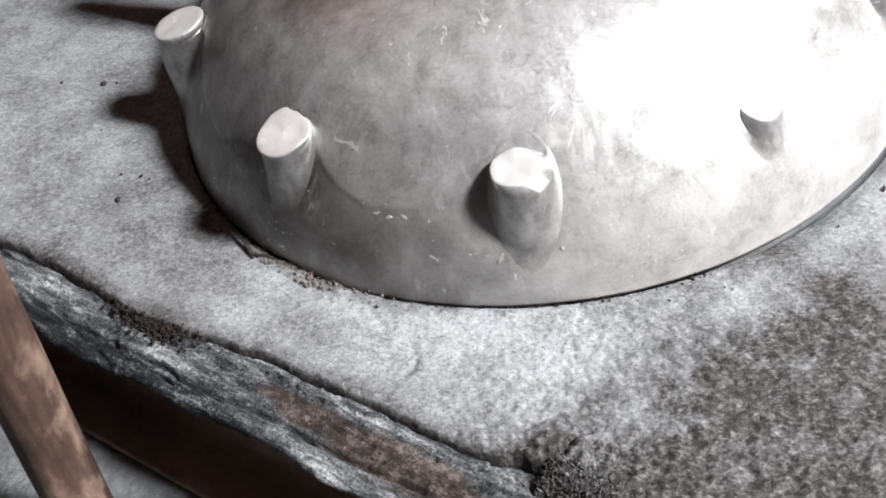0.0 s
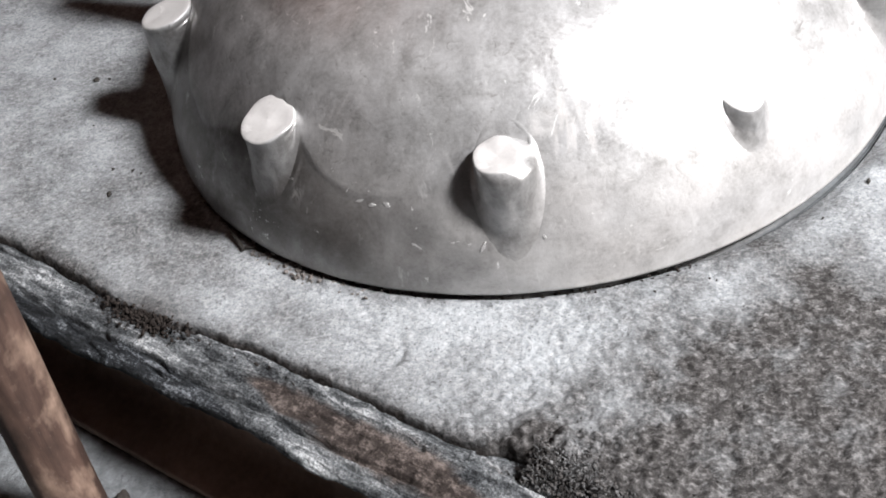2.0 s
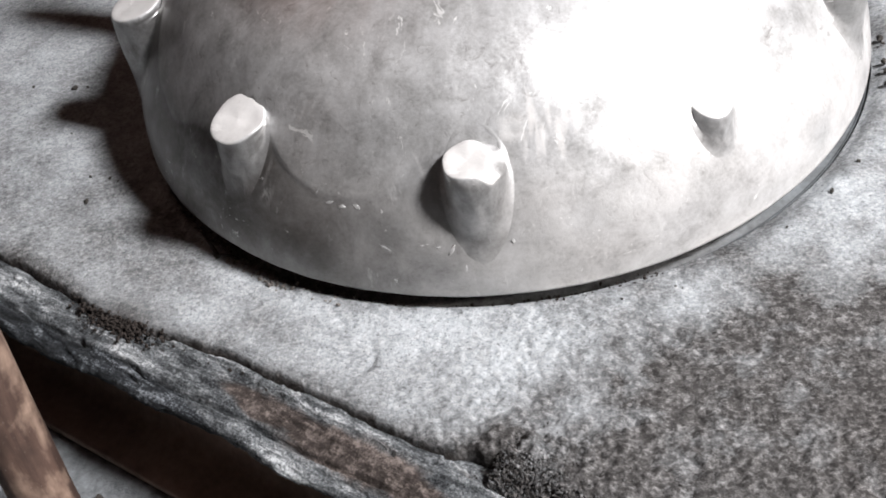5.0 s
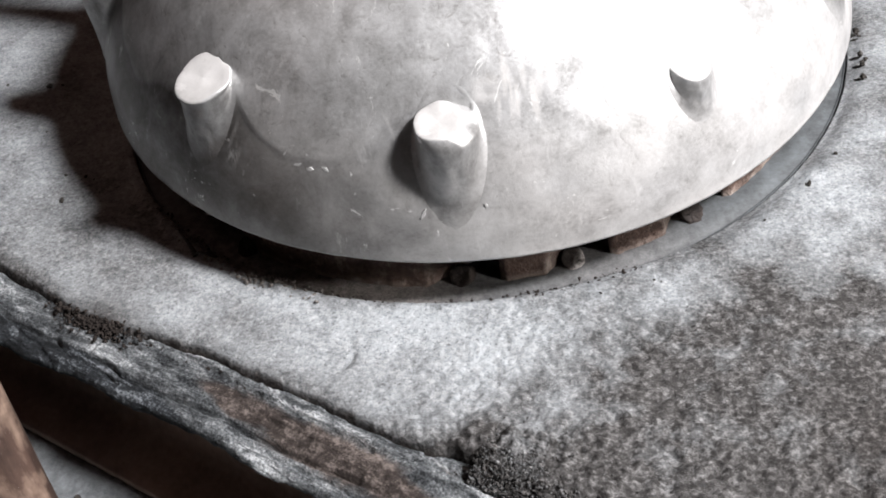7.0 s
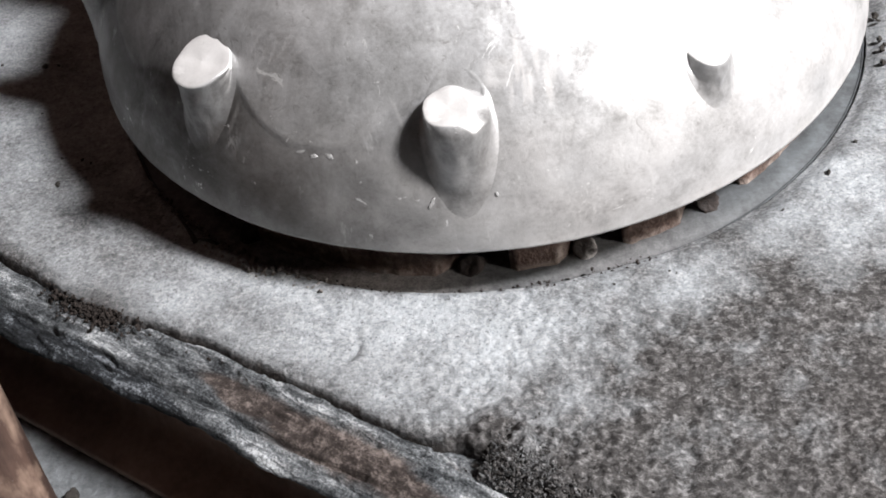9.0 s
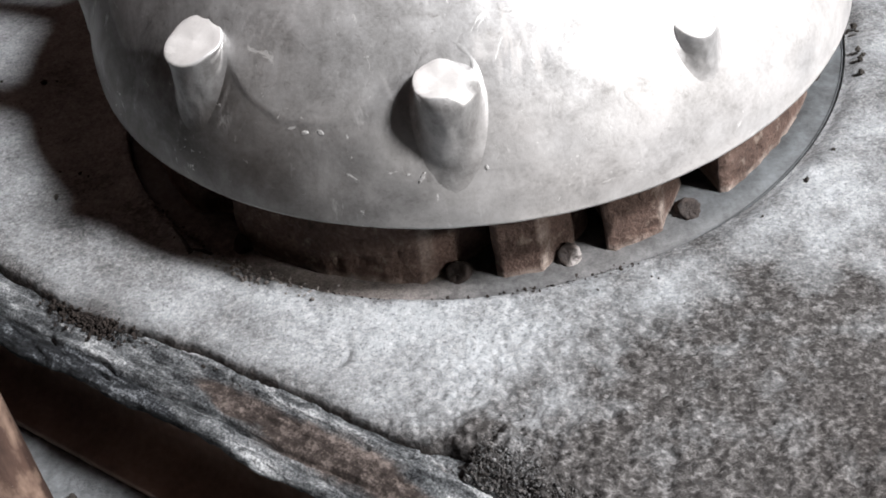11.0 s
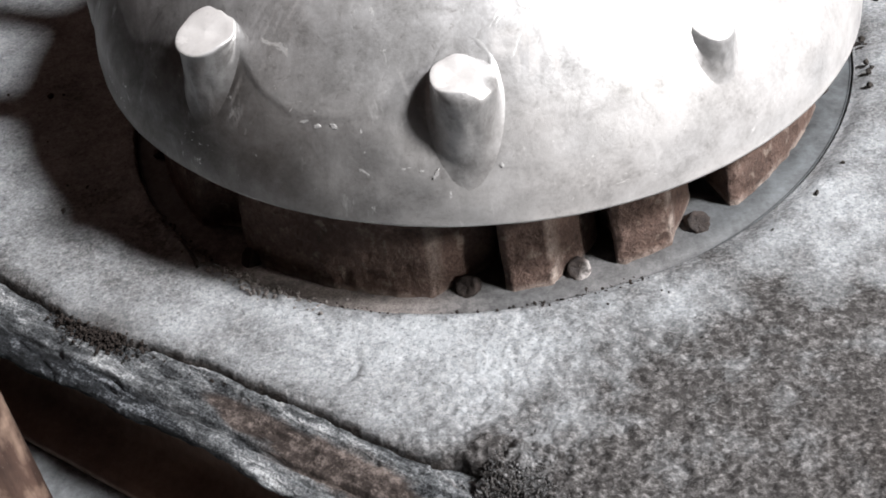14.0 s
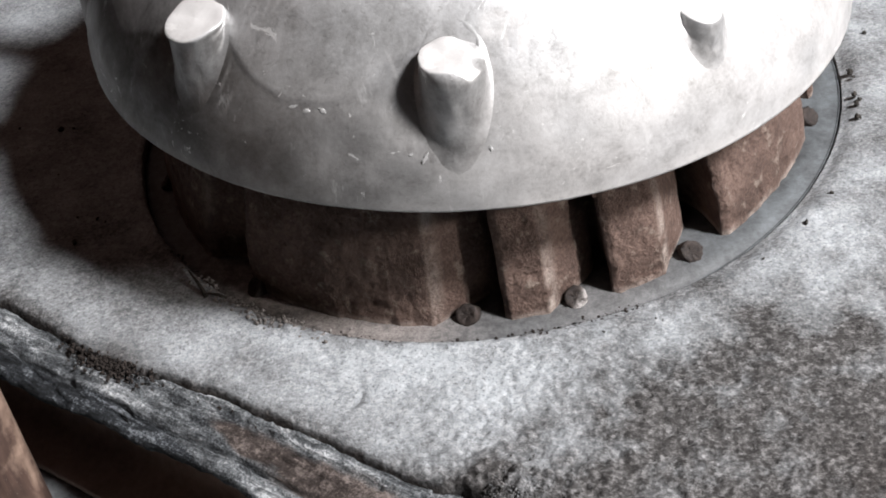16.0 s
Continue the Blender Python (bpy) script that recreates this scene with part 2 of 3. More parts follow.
def step(lo, hi, x):
    k = np.clip((x - lo) / (hi - lo), 0, 1)
    return k * k * (3 - 2 * k)


def box(bm, lo, hi, m=None):
    vs = [bm.verts.new((m or Matrix()) @ Vector((x, y, z))) for x in (lo[0], hi[0]) for y in (lo[1], hi[1]) for z in (lo[2], hi[2])]
    for q in ((0, 1, 3, 2), (4, 6, 7, 5), (0, 4, 5, 1), (2, 3, 7, 6), (0, 2, 6, 4), (1, 5, 7, 3)):
        bm.faces.new([vs[k] for k in q])
    return vs


def from_bm(name, bm, material, bevel=0.0, smooth=False):
    if bevel:
        bmesh.ops.bevel(bm, geom=bm.edges[:], offset=bevel, segments=2, affect="EDGES", profile=0.6)
    bmesh.ops.recalc_face_normals(bm, faces=bm.faces[:])
    me = bpy.data.meshes.new(name)
    bm.to_mesh(me)
    bm.free()
    me.materials.append(material)
    if smooth:
        me.polygons.foreach_set("use_smooth", [True] * len(me.polygons))
    return me


def turned(name, profile, material, segments=192):
    """A body of revolution about z, from (radius, height) pairs."""
    th = np.linspace(0, 2 * np.pi, segments, endpoint=False)
    pr = np.array(profile)
    v = np.stack([pr[:, :1] * np.cos(th), pr[:, :1] * np.sin(th), np.repeat(pr[:, 1:], segments, 1)], -1).reshape(-1, 3)
    return mesh_from(name, v, grid_faces(len(pr), segments, True), material)


# the moulding box runs along FLASK_U; FLASK_N points out of its front
FLASK = 25.2
FLASK_U = (math.cos(radians(FLASK)), -math.sin(radians(FLASK)))
FLASK_N = (-math.sin(radians(FLASK)), -math.cos(radians(FLASK)))
TO_WORLD = pose(0, 0, 0, 0, 0, -FLASK)      # local x along the front, local -y outwards
LIP = 0.211                                   # front edge of the box from the middle of the mould
FLOOR_Z = -0.0578
BOX_FOOT = -0.057


# ---- the workshop ----
def block(name, lo, hi, material, kind="structure", m=None):
    bm = bmesh.new()
    box(bm, lo, hi, m)
    ob = new(name, from_bm(name, bm, material))
    return tagged(ob, kind=kind)


tagged(block("ground", (-400, -400, FLOOR_Z - 0.3), (400, 400, FLOOR_Z - 0.02), EARTH), "bare dry earth ground outside the workshop", "ground")
tagged(block("floor", (-2.4, -2.6, FLOOR_Z - 0.1), (1.9, 2.6, FLOOR_Z), FLOOR), "grey floor dusted with moulding sand", "floor")
tagged(block("wall_west", (-2.5, -2.7, FLOOR_Z - 0.02), (-2.4, 2.7, 2.5), WALL), "plain brown workshop wall", "wall")
tagged(block("wall_north", (-2.4, 2.6, FLOOR_Z - 0.02), (1.9, 2.7, 2.5), WALL), "plain brown workshop wall", "wall")
tagged(block("wall_south", (-2.4, -2.7, FLOOR_Z - 0.02), (1.9, -2.6, 2.5), WALL), "plain brown workshop wall", "wall")
tagged(block("wall_east", (1.9, -2.7, FLOOR_Z - 0.02), (2.0, 2.7, 2.5), WALL), "plain brown workshop wall", "wall")
tagged(block("ceiling", (-2.5, -2.7, 2.5), (2.0, 2.7, 2.58), WALL), "plain brown workshop ceiling", "ceiling")


# ---- moulding sand ----
def sand_bed():
    th = np.linspace(0, 2 * np.pi, 2000, endpoint=False)
    r = np.concatenate([[0.1500, 0.1501], np.arange(0.1506, 0.30, 0.0007), np.arange(0.30, 0.33, 0.003), np.geomspace(0.335, 0.62, 30)])
    rr, tt = np.meshgrid(r, th, indexing="ij")
    wob = 0.0006 * lattice(tt * 40, rr * 0, 1.0, 3) + 0.0005 * lattice(tt * 150, rr * 0, 1.0, 4)
    rad = rr + wob * (1 - step(0.15, 0.156, rr)) * 0.5 * (1.2 - step(-0.05, 0.06, np.cos(tt)))
    x, y = rad * np.cos(tt), rad * np.sin(tt)
    u, n = x * FLASK_U[0] + y * FLASK_U[1], x * FLASK_N[0] + y * FLASK_N[1]
    # where white parting dust lies thick, and where the sand is bare and clotted
    blob = lambda a, b, p, q: np.exp(-(((x - a) / p) ** 2 + ((y - b) / q) ** 2))
    dust_light = 0.56 + 0.34 * blob(-0.03, -0.165, 0.080, 0.035) + 0.12 * step(-0.10, -0.15, x) * step(-0.13, -0.09, y) - 0.10 * step(0.04, 0.11, x) * step(-0.08, -0.14, y) + 0.10 * lattice(x, y, 0.024, 18)
    dust_light += 0.16 * lattice(x, y, 0.0045, 19) * step(-0.02, 0.06, x) * step(-0.12, -0.17, y)
    dust_light -= 0.10 * step(-0.01, 0.05, x) * step(-0.14, -0.175, y)
    dust_light -= 0.24 * blob(0.108, -0.166, 0.030, 0.018) + 0.26 * blob(0.075, -0.172, 0.022, 0.014)
    dust_light -= 0.46 * step(-0.172, -0.205, y) * step(0.02, 0.06, x) + 0.16 * step(0.09, 0.14, x) * step(-0.11, -0.17, y)
    dust_light -= 0.16 * blob(0.108, -0.150, 0.022, 0.013) + 0.20 * blob(0.098, -0.188, 0.020, 0.010) + 0.30 * blob(0.113, -0.211, 0.022, 0.010) + 0.50 * step(-0.192, -0.213, y) * step(0.03, 0.06, x)
    dust_light += 0.14 * blob(0.050, -0.165, 0.035, 0.016)
    dust_light -= 0.24 * blob(-0.170, -0.090, 0.030, 0.014) + 0.20 * blob(-0.100, -0.140, 0.018, 0.012) + 0.16 * blob(-0.06, -0.168, 0.012, 0.008)
    dust_light -= 0.95 * np.exp(-(((u - 0.130) / 0.030) ** 4 + ((n - 0.181) / 0.013) ** 4)) * (0.8 + 0.5 * lattice(x, y, 0.006, 17))
    dust_light -= 0.32 * blob(-0.055, -0.160, 0.015, 0.009) + 0.25 * blob(-0.128, -0.105, 0.03, 0.016)
    dust_light += 0.27 * lattice(x, y, 0.016, 5) * step(0.0, 0.08, x + 0.02) + 0.12 * lattice(x, y, 0.008, 15) * step(0.0, 0.1, x)
    edge = 0.186 + 0.0065 * np.exp(-((u + 0.038) / 0.026) ** 2) + 0.004 * step(-0.03, -0.09, u) + 0.0011 * lattice(u, n * 0, 0.03, 6) + 0.0005 * lattice(u, n * 0, 0.006, 7)
    edge = edge - 0.0045 * np.exp(-((u - 0.112) / 0.010) ** 2) * (1 + 0.5 * lattice(u, n, 0.004, 21))
    past = n - edge
    # shade of the sand's rounded edge at the lip, put into the colour
    dust_light -= 0.30 * step(-0.009, -0.002, past) + 0.6 * step(-0.002, 0.001, past)
    brown = 0.6 * np.exp(-(((x - 0.150) / 0.028) ** 2 + ((y + 0.210) / 0.026) ** 2))
    brown = np.maximum(brown, 0.8 * np.exp(-((rad - 0.1508) / 0.0030) ** 2) * step(-0.12, -0.085, x) * step(0.02, -0.03, x) * (y < 0) * (0.6 + 0.5 * lattice(x, y, 0.005, 13)))
    brown = np.maximum(brown, 0.7 * np.exp(-(((u + 0.038) / 0.018) ** 2 + ((n - 0.19) / 0.010) ** 2)))
    # the crack at the lip is coloured dark in place of its shade
    brown = np.maximum(brown, 0.95 * step(-0.0026, -0.0006, past + 0.0008 * lattice(x, y, 0.0022, 33)))
    rough = 0.22 + 0.60 * step(-0.10, 0.06, x) * step(-0.02, -0.14, y) + 0.9 * np.exp(-(((u - 0.12) / 0.03) ** 2 + ((n - 0.18) / 0.02) ** 2))
    grain = 0.00030 * lattice(0.8 * x + 0.6 * y, 0.8 * y - 0.6 * x, 0.0016, 8) + 0.00030 * lattice(0.6 * x - 0.8 * y, 0.8 * x + 0.6 * y, 0.0033, 9) + 0.00035 * lattice(x, y, 0.011, 10)
    z = (grain - 0.0005 * np.abs(lattice(0.9 * x - 0.4 * y, 0.9 * y + 0.4 * x, 0.0024, 20)) * step(-0.02, 0.05, x) * step(-0.13, -0.17, y)) * rough * (0.75 + 0.8 * step(-0.02, 0.06, x) * step(-0.13, -0.18, y)) + 0.0006 * lattice(x, y, 0.04, 11)
    z += 0.0021 * np.exp(-(((u - 0.12) / 0.024) ** 2 + ((n - 0.176) / 0.012) ** 2)) * (1 + 0.6 * lattice(x, y, 0.0045, 12) + 1.1 * lattice(0.8 * x + 0.6 * y, 0.8 * y - 0.6 * x, 0.0022, 14))
    torn = step(-0.178, -0.205, y) * step(0.02, 0.05, x)
    z += torn * (0.0007 * lattice(0.8 * x + 0.6 * y, 0.8 * y - 0.6 * x, 0.0034, 31) + 0.0005 * lattice(0.6 * x - 0.8 * y, 0.8 * x + 0.6 * y, 0.0019, 32))
    z -= 0.0006 * (1 + 0.5 * lattice(x, y, 0.003, 16)) * np.exp(-(np.hypot(x + 0.029, y + 0.173) - 0.008) ** 2 / 0.0012 ** 2) * step(-0.03, -0.022, x)
    z = z * step(0.1495, 0.154, rad) + 0.0011 * np.exp(-((rad - 0.1522) / 0.0016) ** 2) * step(0.55, -0.05, np.cos(tt)) * (1 + 0.45 * lattice(x, y, 0.003, 22) + 0.3 * lattice(x, y, 0.009, 23))
    z -= 0.0016 * step(-0.007, 0.0, past) + 0.010 * step(-0.0026, 0.0026, past)
    pit = np.exp(-(((u - 0.117) / 0.016) ** 4 + ((n - 0.186 - 0.00) / 0.0045) ** 2))
    z -= 0.0045 * pit * (1 + 0.4 * lattice(x, y, 0.003, 34))
    z -= 0.0027 * np.exp(-((rad - 0.1500) / 0.005) ** 2) * step(0.35, 0.75, np.cos(tt))
    z[0] = -0.007
    faces = grid_faces(len(r), len(th), True)
    keep = (n.ravel()[faces] < 0.207).all(1)
    me = mesh_from("sand", np.stack([x, y, z], -1).reshape(-1, 3), faces[keep], SAND)
    give(me, "dust_light", np.clip(dust_light, 0, 1).ravel())
    give(me, "brown", np.clip(brown, 0, 1).ravel())
    return tagged(new("moulding_sand", me), "pale moulding sand dusted white, dark and clotted in one corner", "sand", kind="stuff")


sand_bed()


# ---- moulding box: steel channel sides, flange out ----
def channel(length, height, seed, pitch=0.0008):
    """One side of the box: flange at top and foot, web set back. Local x along, y from 0 (front edge) backwards, z up to 0."""
    nx = int(length / pitch)
    xs = np.linspace(-length / 2, length / 2, nx)
    top = [(0.036 - 0.00055 * k, -0.0042 - 0.0022 * (k / 64.0) ** 2) for k in range(65)]
    outline = [(0.038, -0.009)] + top + [(0.0, -0.0072), (-0.0004, -0.0084), (-0.0002, -0.0100), (0.0006, -0.0112), (0.0025, -0.0122), (0.006, -0.0128), (0.012, -0.014), (0.0145, -0.017), (0.0150, -0.025), (0.0152, -0.035), (0.0150, height + 0.013),
               (0.0135, height + 0.008), (0.009, height + 0.0056), (-0.003, height + 0.0048), (-0.0072, height + 0.0042), (-0.0076, height + 0.0030), (-0.0074, height + 0.0002), (-0.005, height), (0.036, height)]
    pr = np.array(outline)
    Y, Z = np.repeat(pr[:, :1], nx, 1), np.repeat(pr[:, 1:], nx, 1)
    X = np.repeat(xs[None], len(pr), 0)
    near = step(-0.015, -0.010, Z)
    s_ = Y - Z
    g = lattice(X * 0.22, s_, 0.0024, seed) * 0.0007 + lattice(X * 0.5, s_, 0.011, seed + 1) * 0.0010 + lattice(X, s_, 0.0017, seed + 2) * 0.0004
    ledge = -0.0012 * step(-0.0004, 0.0004, lattice(X * 0.1, s_, 0.006, seed + 6) - 0.25)
    seam = 0.0078 + 0.0011 * lattice(X, X * 0, 0.05, seed + 9) + 0.0006 * lattice(X, X * 0, 0.006, seed + 10)
    groove = -0.0030 * np.exp(-((Y - seam) / 0.0007) ** 2) * step(-0.7, -0.2, lattice(X, X * 0, 0.022, seed + 11))
    seam2 = 0.0042 + 0.0016 * lattice(X, X * 0, 0.025, seed + 12) + 0.0004 * lattice(X, X * 0, 0.005, seed + 13)
    groove = groove - 0.0016 * np.exp(-((Y - seam2) / 0.0006) ** 2) * step(-0.1, 0.3, lattice(X, X * 0, 0.03, seed + 14))
    Z = Z + (g + ledge + groove) * near
    front = lattice(X, X * 0, 0.035, seed + 3) * 0.0012 + lattice(X, Z * 0.3, 0.015, seed + 4) * 0.0016 + lattice(X, Z, 0.0055, seed + 5) * 0.0006 + lattice(X, Z, 0.0016, seed + 8) * 0.0003
    Y = Y + front * near * step(0.014, 0.0, Y)
    me = mesh_from("channel", np.stack([X, Y, Z], -1).reshape(-1, 3), grid_faces(len(pr), nx), PLANK)
    me.materials.append(RUST)
    where = np.repeat(np.arange(len(pr) - 1), nx - 1)
    me.polygons.foreach_set("material_index", (where >= 71).astype(np.int32))
    bare = 0.95 * np.exp(-(((X - 0.048) / 0.052) ** 2 + ((Y - 0.014 + 0.06 * (X - 0.048)) / 0.0070) ** 2)) + 0.28 * step(0.02, 0.10, X) + 0.15 * lattice(X * 0.4, Y, 0.006, seed + 7)
    give(me, "bare", bare.ravel())
    # darker towards the front edge, most of all over its left part
    edge_dark = 0.85 * step(0.016, 0.002, Y) * step(0.05, -0.02, X) + 0.3 * step(0.004, -0.001, Y)
    give(me, "edge_dark", edge_dark.ravel())
    return me


def moulding_box():
    base = tagged(new("moulding_box"), "rust-brown steel moulding box caked with grey sand", "moulding box")
    half_u, back = 0.47, 0.47
    mid_n = (LIP - back) / 2
    depth = LIP + back
    ht = BOX_FOOT
    long_me = channel(2 * half_u, ht, 20)
    for name, me, m in (
            ("side", long_me, TO_WORLD @ pose(0, -LIP, 0)),
            ("side", channel(2 * half_u, ht, 50, 0.004), TO_WORLD @ pose(0, back, 0, 0, 0, 180)),
            ("end", channel(depth - 0.075, ht, 40, 0.004), TO_WORLD @ pose(half_u, -mid_n, 0, 0, 0, 90)),
            ("end", channel(depth - 0.075, ht, 60, 0.004), TO_WORLD @ pose(-half_u, -mid_n, 0, 0, 0, -90))):
        part(name, me, base).matrix_local = m
    return base


moulding_box()

# ---- leaning pole ----
def pole():
    rad, length = 0.0105, 0.45
    nz, na = 160, 40
    zz, aa = np.meshgrid(np.linspace(0, length, nz), np.linspace(0, 2 * np.pi, na, endpoint=False), indexing="ij")
    rr = rad * (1 + 0.03 * lattice(aa * 1.27, zz, 0.05, 70) + 0.02 * np.cos(3 * aa))
    rr[0], rr[-1] = 0.0, 0.0
    zz[1], zz[-2] = zz[0] + 0.0, zz[-1]
    me = mesh_from("pole", np.stack([rr * np.cos(aa), rr * np.sin(aa), zz], -1).reshape(-1, 3), grid_faces(nz, na, True), WOOD)
    return tagged(new("wooden_pole", me), "stained brown round wooden pole standing beside the moulding box", "pole")


POLE_LOW, POLE_HIGH = Vector((-0.1372, -0.2141, FLOOR_Z)), Vector((-0.1362, -0.2061, 0.020))
stick = pole()
stick.matrix_basis = Matrix.Translation(POLE_LOW) @ (POLE_HIGH - POLE_LOW).to_track_quat("Z", "Y").to_matrix().to_4x4()


# ---- crumbs, twig ----
def lumps(name, spots, material, seed, fine=1):
    """Small clods joined in one mesh: x, y, z, radius."""
    rng = np.random.default_rng(seed)
    bm = bmesh.new()
    bmesh.ops.create_icosphere(bm, subdivisions=fine, radius=1.0)
    unit = np.array([v.co[:] for v in bm.verts])
    tris = np.array([[v.index for v in q.verts] for q in bm.faces])
    bm.free()
    vs, fs, n = [], [], 0
    for x, y, z, r in spots:
        k = rng.uniform(0, 50, 3)
        bump = 1 + 1.0 * np.array([noise.noise(Vector(p) * 1.6 + Vector(k)) for p in unit])
        sq = rng.uniform(0.5, 1.3, 3)
        spin = np.linalg.qr(rng.normal(size=(3, 3)))[0]
        vs.append((unit * bump[:, None] * sq * r) @ spin + (x, y, z))
        fs.append(tris + n)
        n += len(unit)
    return mesh_from(name, np.concatenate(vs), np.concatenate(fs), material)


def from_flask(u, n):
    return u * FLASK_U[0] + n * FLASK_N[0], u * FLASK_U[1] + n * FLASK_N[1]


def clods():
    rng = random.Random(5)
    spots = []
    for k in range(2400):
        big = k < 260
        u, n = 0.112 + abs(rng.gauss(0, 0.024)), 0.1880 - abs(rng.gauss(0, 0.0060 if big else 0.009))
        x, y = from_flask(u, n)
        r = rng.uniform(0.0004, 0.0007) if big else rng.uniform(0.00018, 0.0004)
        hump = 0.0028 * math.exp(-((u - 0.122) / 0.018) ** 2 - ((n - 0.178) / 0.010) ** 2)
        spots.append((x, y, hump - r * 0.45 + rng.uniform(-0.0004, 0.0006) - 0.0050 * max(0, (n - 0.182) / 0.006), r))
    me = lumps("clods", spots, SAND, 6, 1)
    me.polygons.foreach_set("use_smooth", [False] * len(me.polygons))
    give(me, "dust_light", np.repeat(np.random.default_rng(7).choice([0.0, 0.0, 0.05, 0.15, 0.35], len(spots)), len(me.vertices) // len(spots)))
    give(me, "brown", np.full(len(me.vertices), 0.35))
    return tagged(new("sand_clods", me), "dark crumbly clods of moulding sand beside the box", "sand clods", kind="stuff")


def crumb_heap():
    rng = random.Random(8)
    spots = []
    for _ in range(1100):
        u, n = rng.gauss(-0.043, 0.0085), rng.gauss(0.1912, 0.0026)
        x, y = from_flask(u, n)
        spots.append((x, y, -0.0042 + rng.uniform(-0.0008, 0.0014) + 0.0016 * math.exp(-((n - 0.189) / 0.004) ** 2), rng.choice([0.0002, 0.0003, 0.0004, 0.0005, 0.0008])))
    for _ in range(160):
        u = rng.uniform(-0.10, 0.14)
        n = 0.1875 + rng.gauss(0, 0.0012)
        x, y = from_flask(u, n)
        spots.append((x, y, -0.0055 + rng.uniform(-0.001, 0.0006), rng.uniform(0.0002, 0.0005)))
    me = lumps("crumbs", spots, HEAP, 9)
    return tagged(new("crumb_heap", me), "brown-black crumbs heaped in the gap beside the sand", "crumbs", kind="stuff")


DIRT = matte("loose_sandy_dirt", (0.07, 0.06, 0.054), (0.36, 0.33, 0.31), 350.0)
HEAP = matte("brown_black_crumbs", (0.010, 0.008, 0.007), (0.060, 0.048, 0.042), 500.0)
def edge_crumbs():
    rng = random.Random(12)
    spots = []
    for _ in range(420):
        a = radians(rng.choice([rng.uniform(-140, -75), rng.uniform(-140, -75), rng.uniform(-80, -62)]))
        r = 0.1506 + rng.gauss(0, 0.0011)
        spots.append((r * math.cos(a), r * math.sin(a), rng.uniform(-0.0012, 0.0006), rng.choice([0.00015, 0.0002, 0.0003, 0.0006])))
    return tagged(new("edge_crumbs", lumps("edge_crumbs", spots, HEAP, 13)), "dark crumbs along the sand's edge at the ring", "crumbs", kind="stuff")


def loose_dirt():
    """Sandy dirt knocked loose where the edge at the ring is broken."""
    rng = random.Random(14)
    spots = []
    for _ in range(700):
        a = radians(rng.gauss(-119.0, 7.0))
        r = 0.1514 + rng.gauss(0, 0.0015) + 0.0010 * math.sin(a * 40)
        spots.append((r * math.cos(a), r * math.sin(a), rng.uniform(-0.0004, 0.0012), rng.choice([0.0002, 0.0003, 0.0004, 0.0005, 0.0008])))
    me = lumps("loose_dirt", spots, DIRT, 15)
    return tagged(new("loose_dirt", me), "brown-grey sandy dirt loose on the sand's broken edge", "dirt", kind="stuff")


clods()
crumb_heap()
edge_crumbs()
loose_dirt()
tagged(new("clod", lumps("clod", [(-0.1330, -0.1958, FLOOR_Z + 0.0012, 0.0024)], BLACK, 460, 2)), "small black clod lying on the floor beside the pole", "clod")
SPECKS = [(0.163, 0.0258, 0.0011), (0.1537, -0.0026, 0.0012), (0.1545, -0.0058, 0.0008), (0.1535, -0.0183, 0.0010), (0.1536, -0.0245, 0.0012), (0.1552, -0.0215, 0.0008), (0.1530, -0.033, 0.0010),
          (0.0752, -0.1402, 0.0006), (0.0774, -0.1408, 0.0004), (-0.1811, -0.0489, 0.0007), (-0.1606, -0.0781, 0.0006), (-0.1514, -0.0794, 0.0006), (-0.1559, -0.0935, 0.0010), (-0.147, -0.0812, 0.0005), (-0.2151, -0.0132, 0.0006),
          (-0.193, -0.016, 0.0011), (-0.187, -0.015, 0.0008), (0.112, -0.112, 0.0006), (0.128, -0.094, 0.0008), (0.1384, -0.078, 0.0007), (0.058, -0.146, 0.0005)]
for k, (x, y, r) in enumerate(SPECKS):
    tagged(new("crumb", lumps("crumb", [(x, y, r * 0.55, r)], BLACK, 400 + k, 2)), "small black crumb lying on the dusted sand", "crumb", "crumbs on the sand")


def twig(points, rad, label):
    """A bent splinter through a few points."""
    pts = [Vector(p) for p in points]
    bm = bmesh.new()
    prev = None
    for k, p in enumerate(pts):
        ahead = (pts[min(k + 1, len(pts) - 1)] - pts[max(k - 1, 0)]).normalized()
        side = ahead.cross(Vector((0, 0, 1))).normalized()
        up = side.cross(ahead)
        r = rad * (1 - 0.7 * k / (len(pts) - 1))
        ringv = [bm.verts.new(p + (side * math.cos(a * math.pi / 4) + up * math.sin(a * math.pi / 4)) * r) for a in range(8)]
        if prev:
            for a in range(8):
                bm.faces.new((prev[a], prev[(a + 1) % 8], ringv[(a + 1) % 8], ringv[a]))
        else:
            bm.faces.new(ringv[::-1])
        prev = ringv
    bm.faces.new(prev)
    return tagged(new("splinter", from_bm("splinter", bm, BLACK, smooth=True)), label, "splinter")


twig([(-0.0895, -0.1262, 0.0002), (-0.0912, -0.1240, 0.0016), (-0.0940, -0.1208, 0.0030), (-0.0985, -0.1160, 0.0042)], 0.0011, "dark bent splinter lying on the edge of the sand")
twig([(-0.0810, -0.1275, 0.0004), (-0.0845, -0.1262, 0.0014), (-0.0880, -0.1258, 0.0018), (-0.0910, -0.1262, 0.0012)], 0.0009, "short dark splinter lying on the edge of the sand")


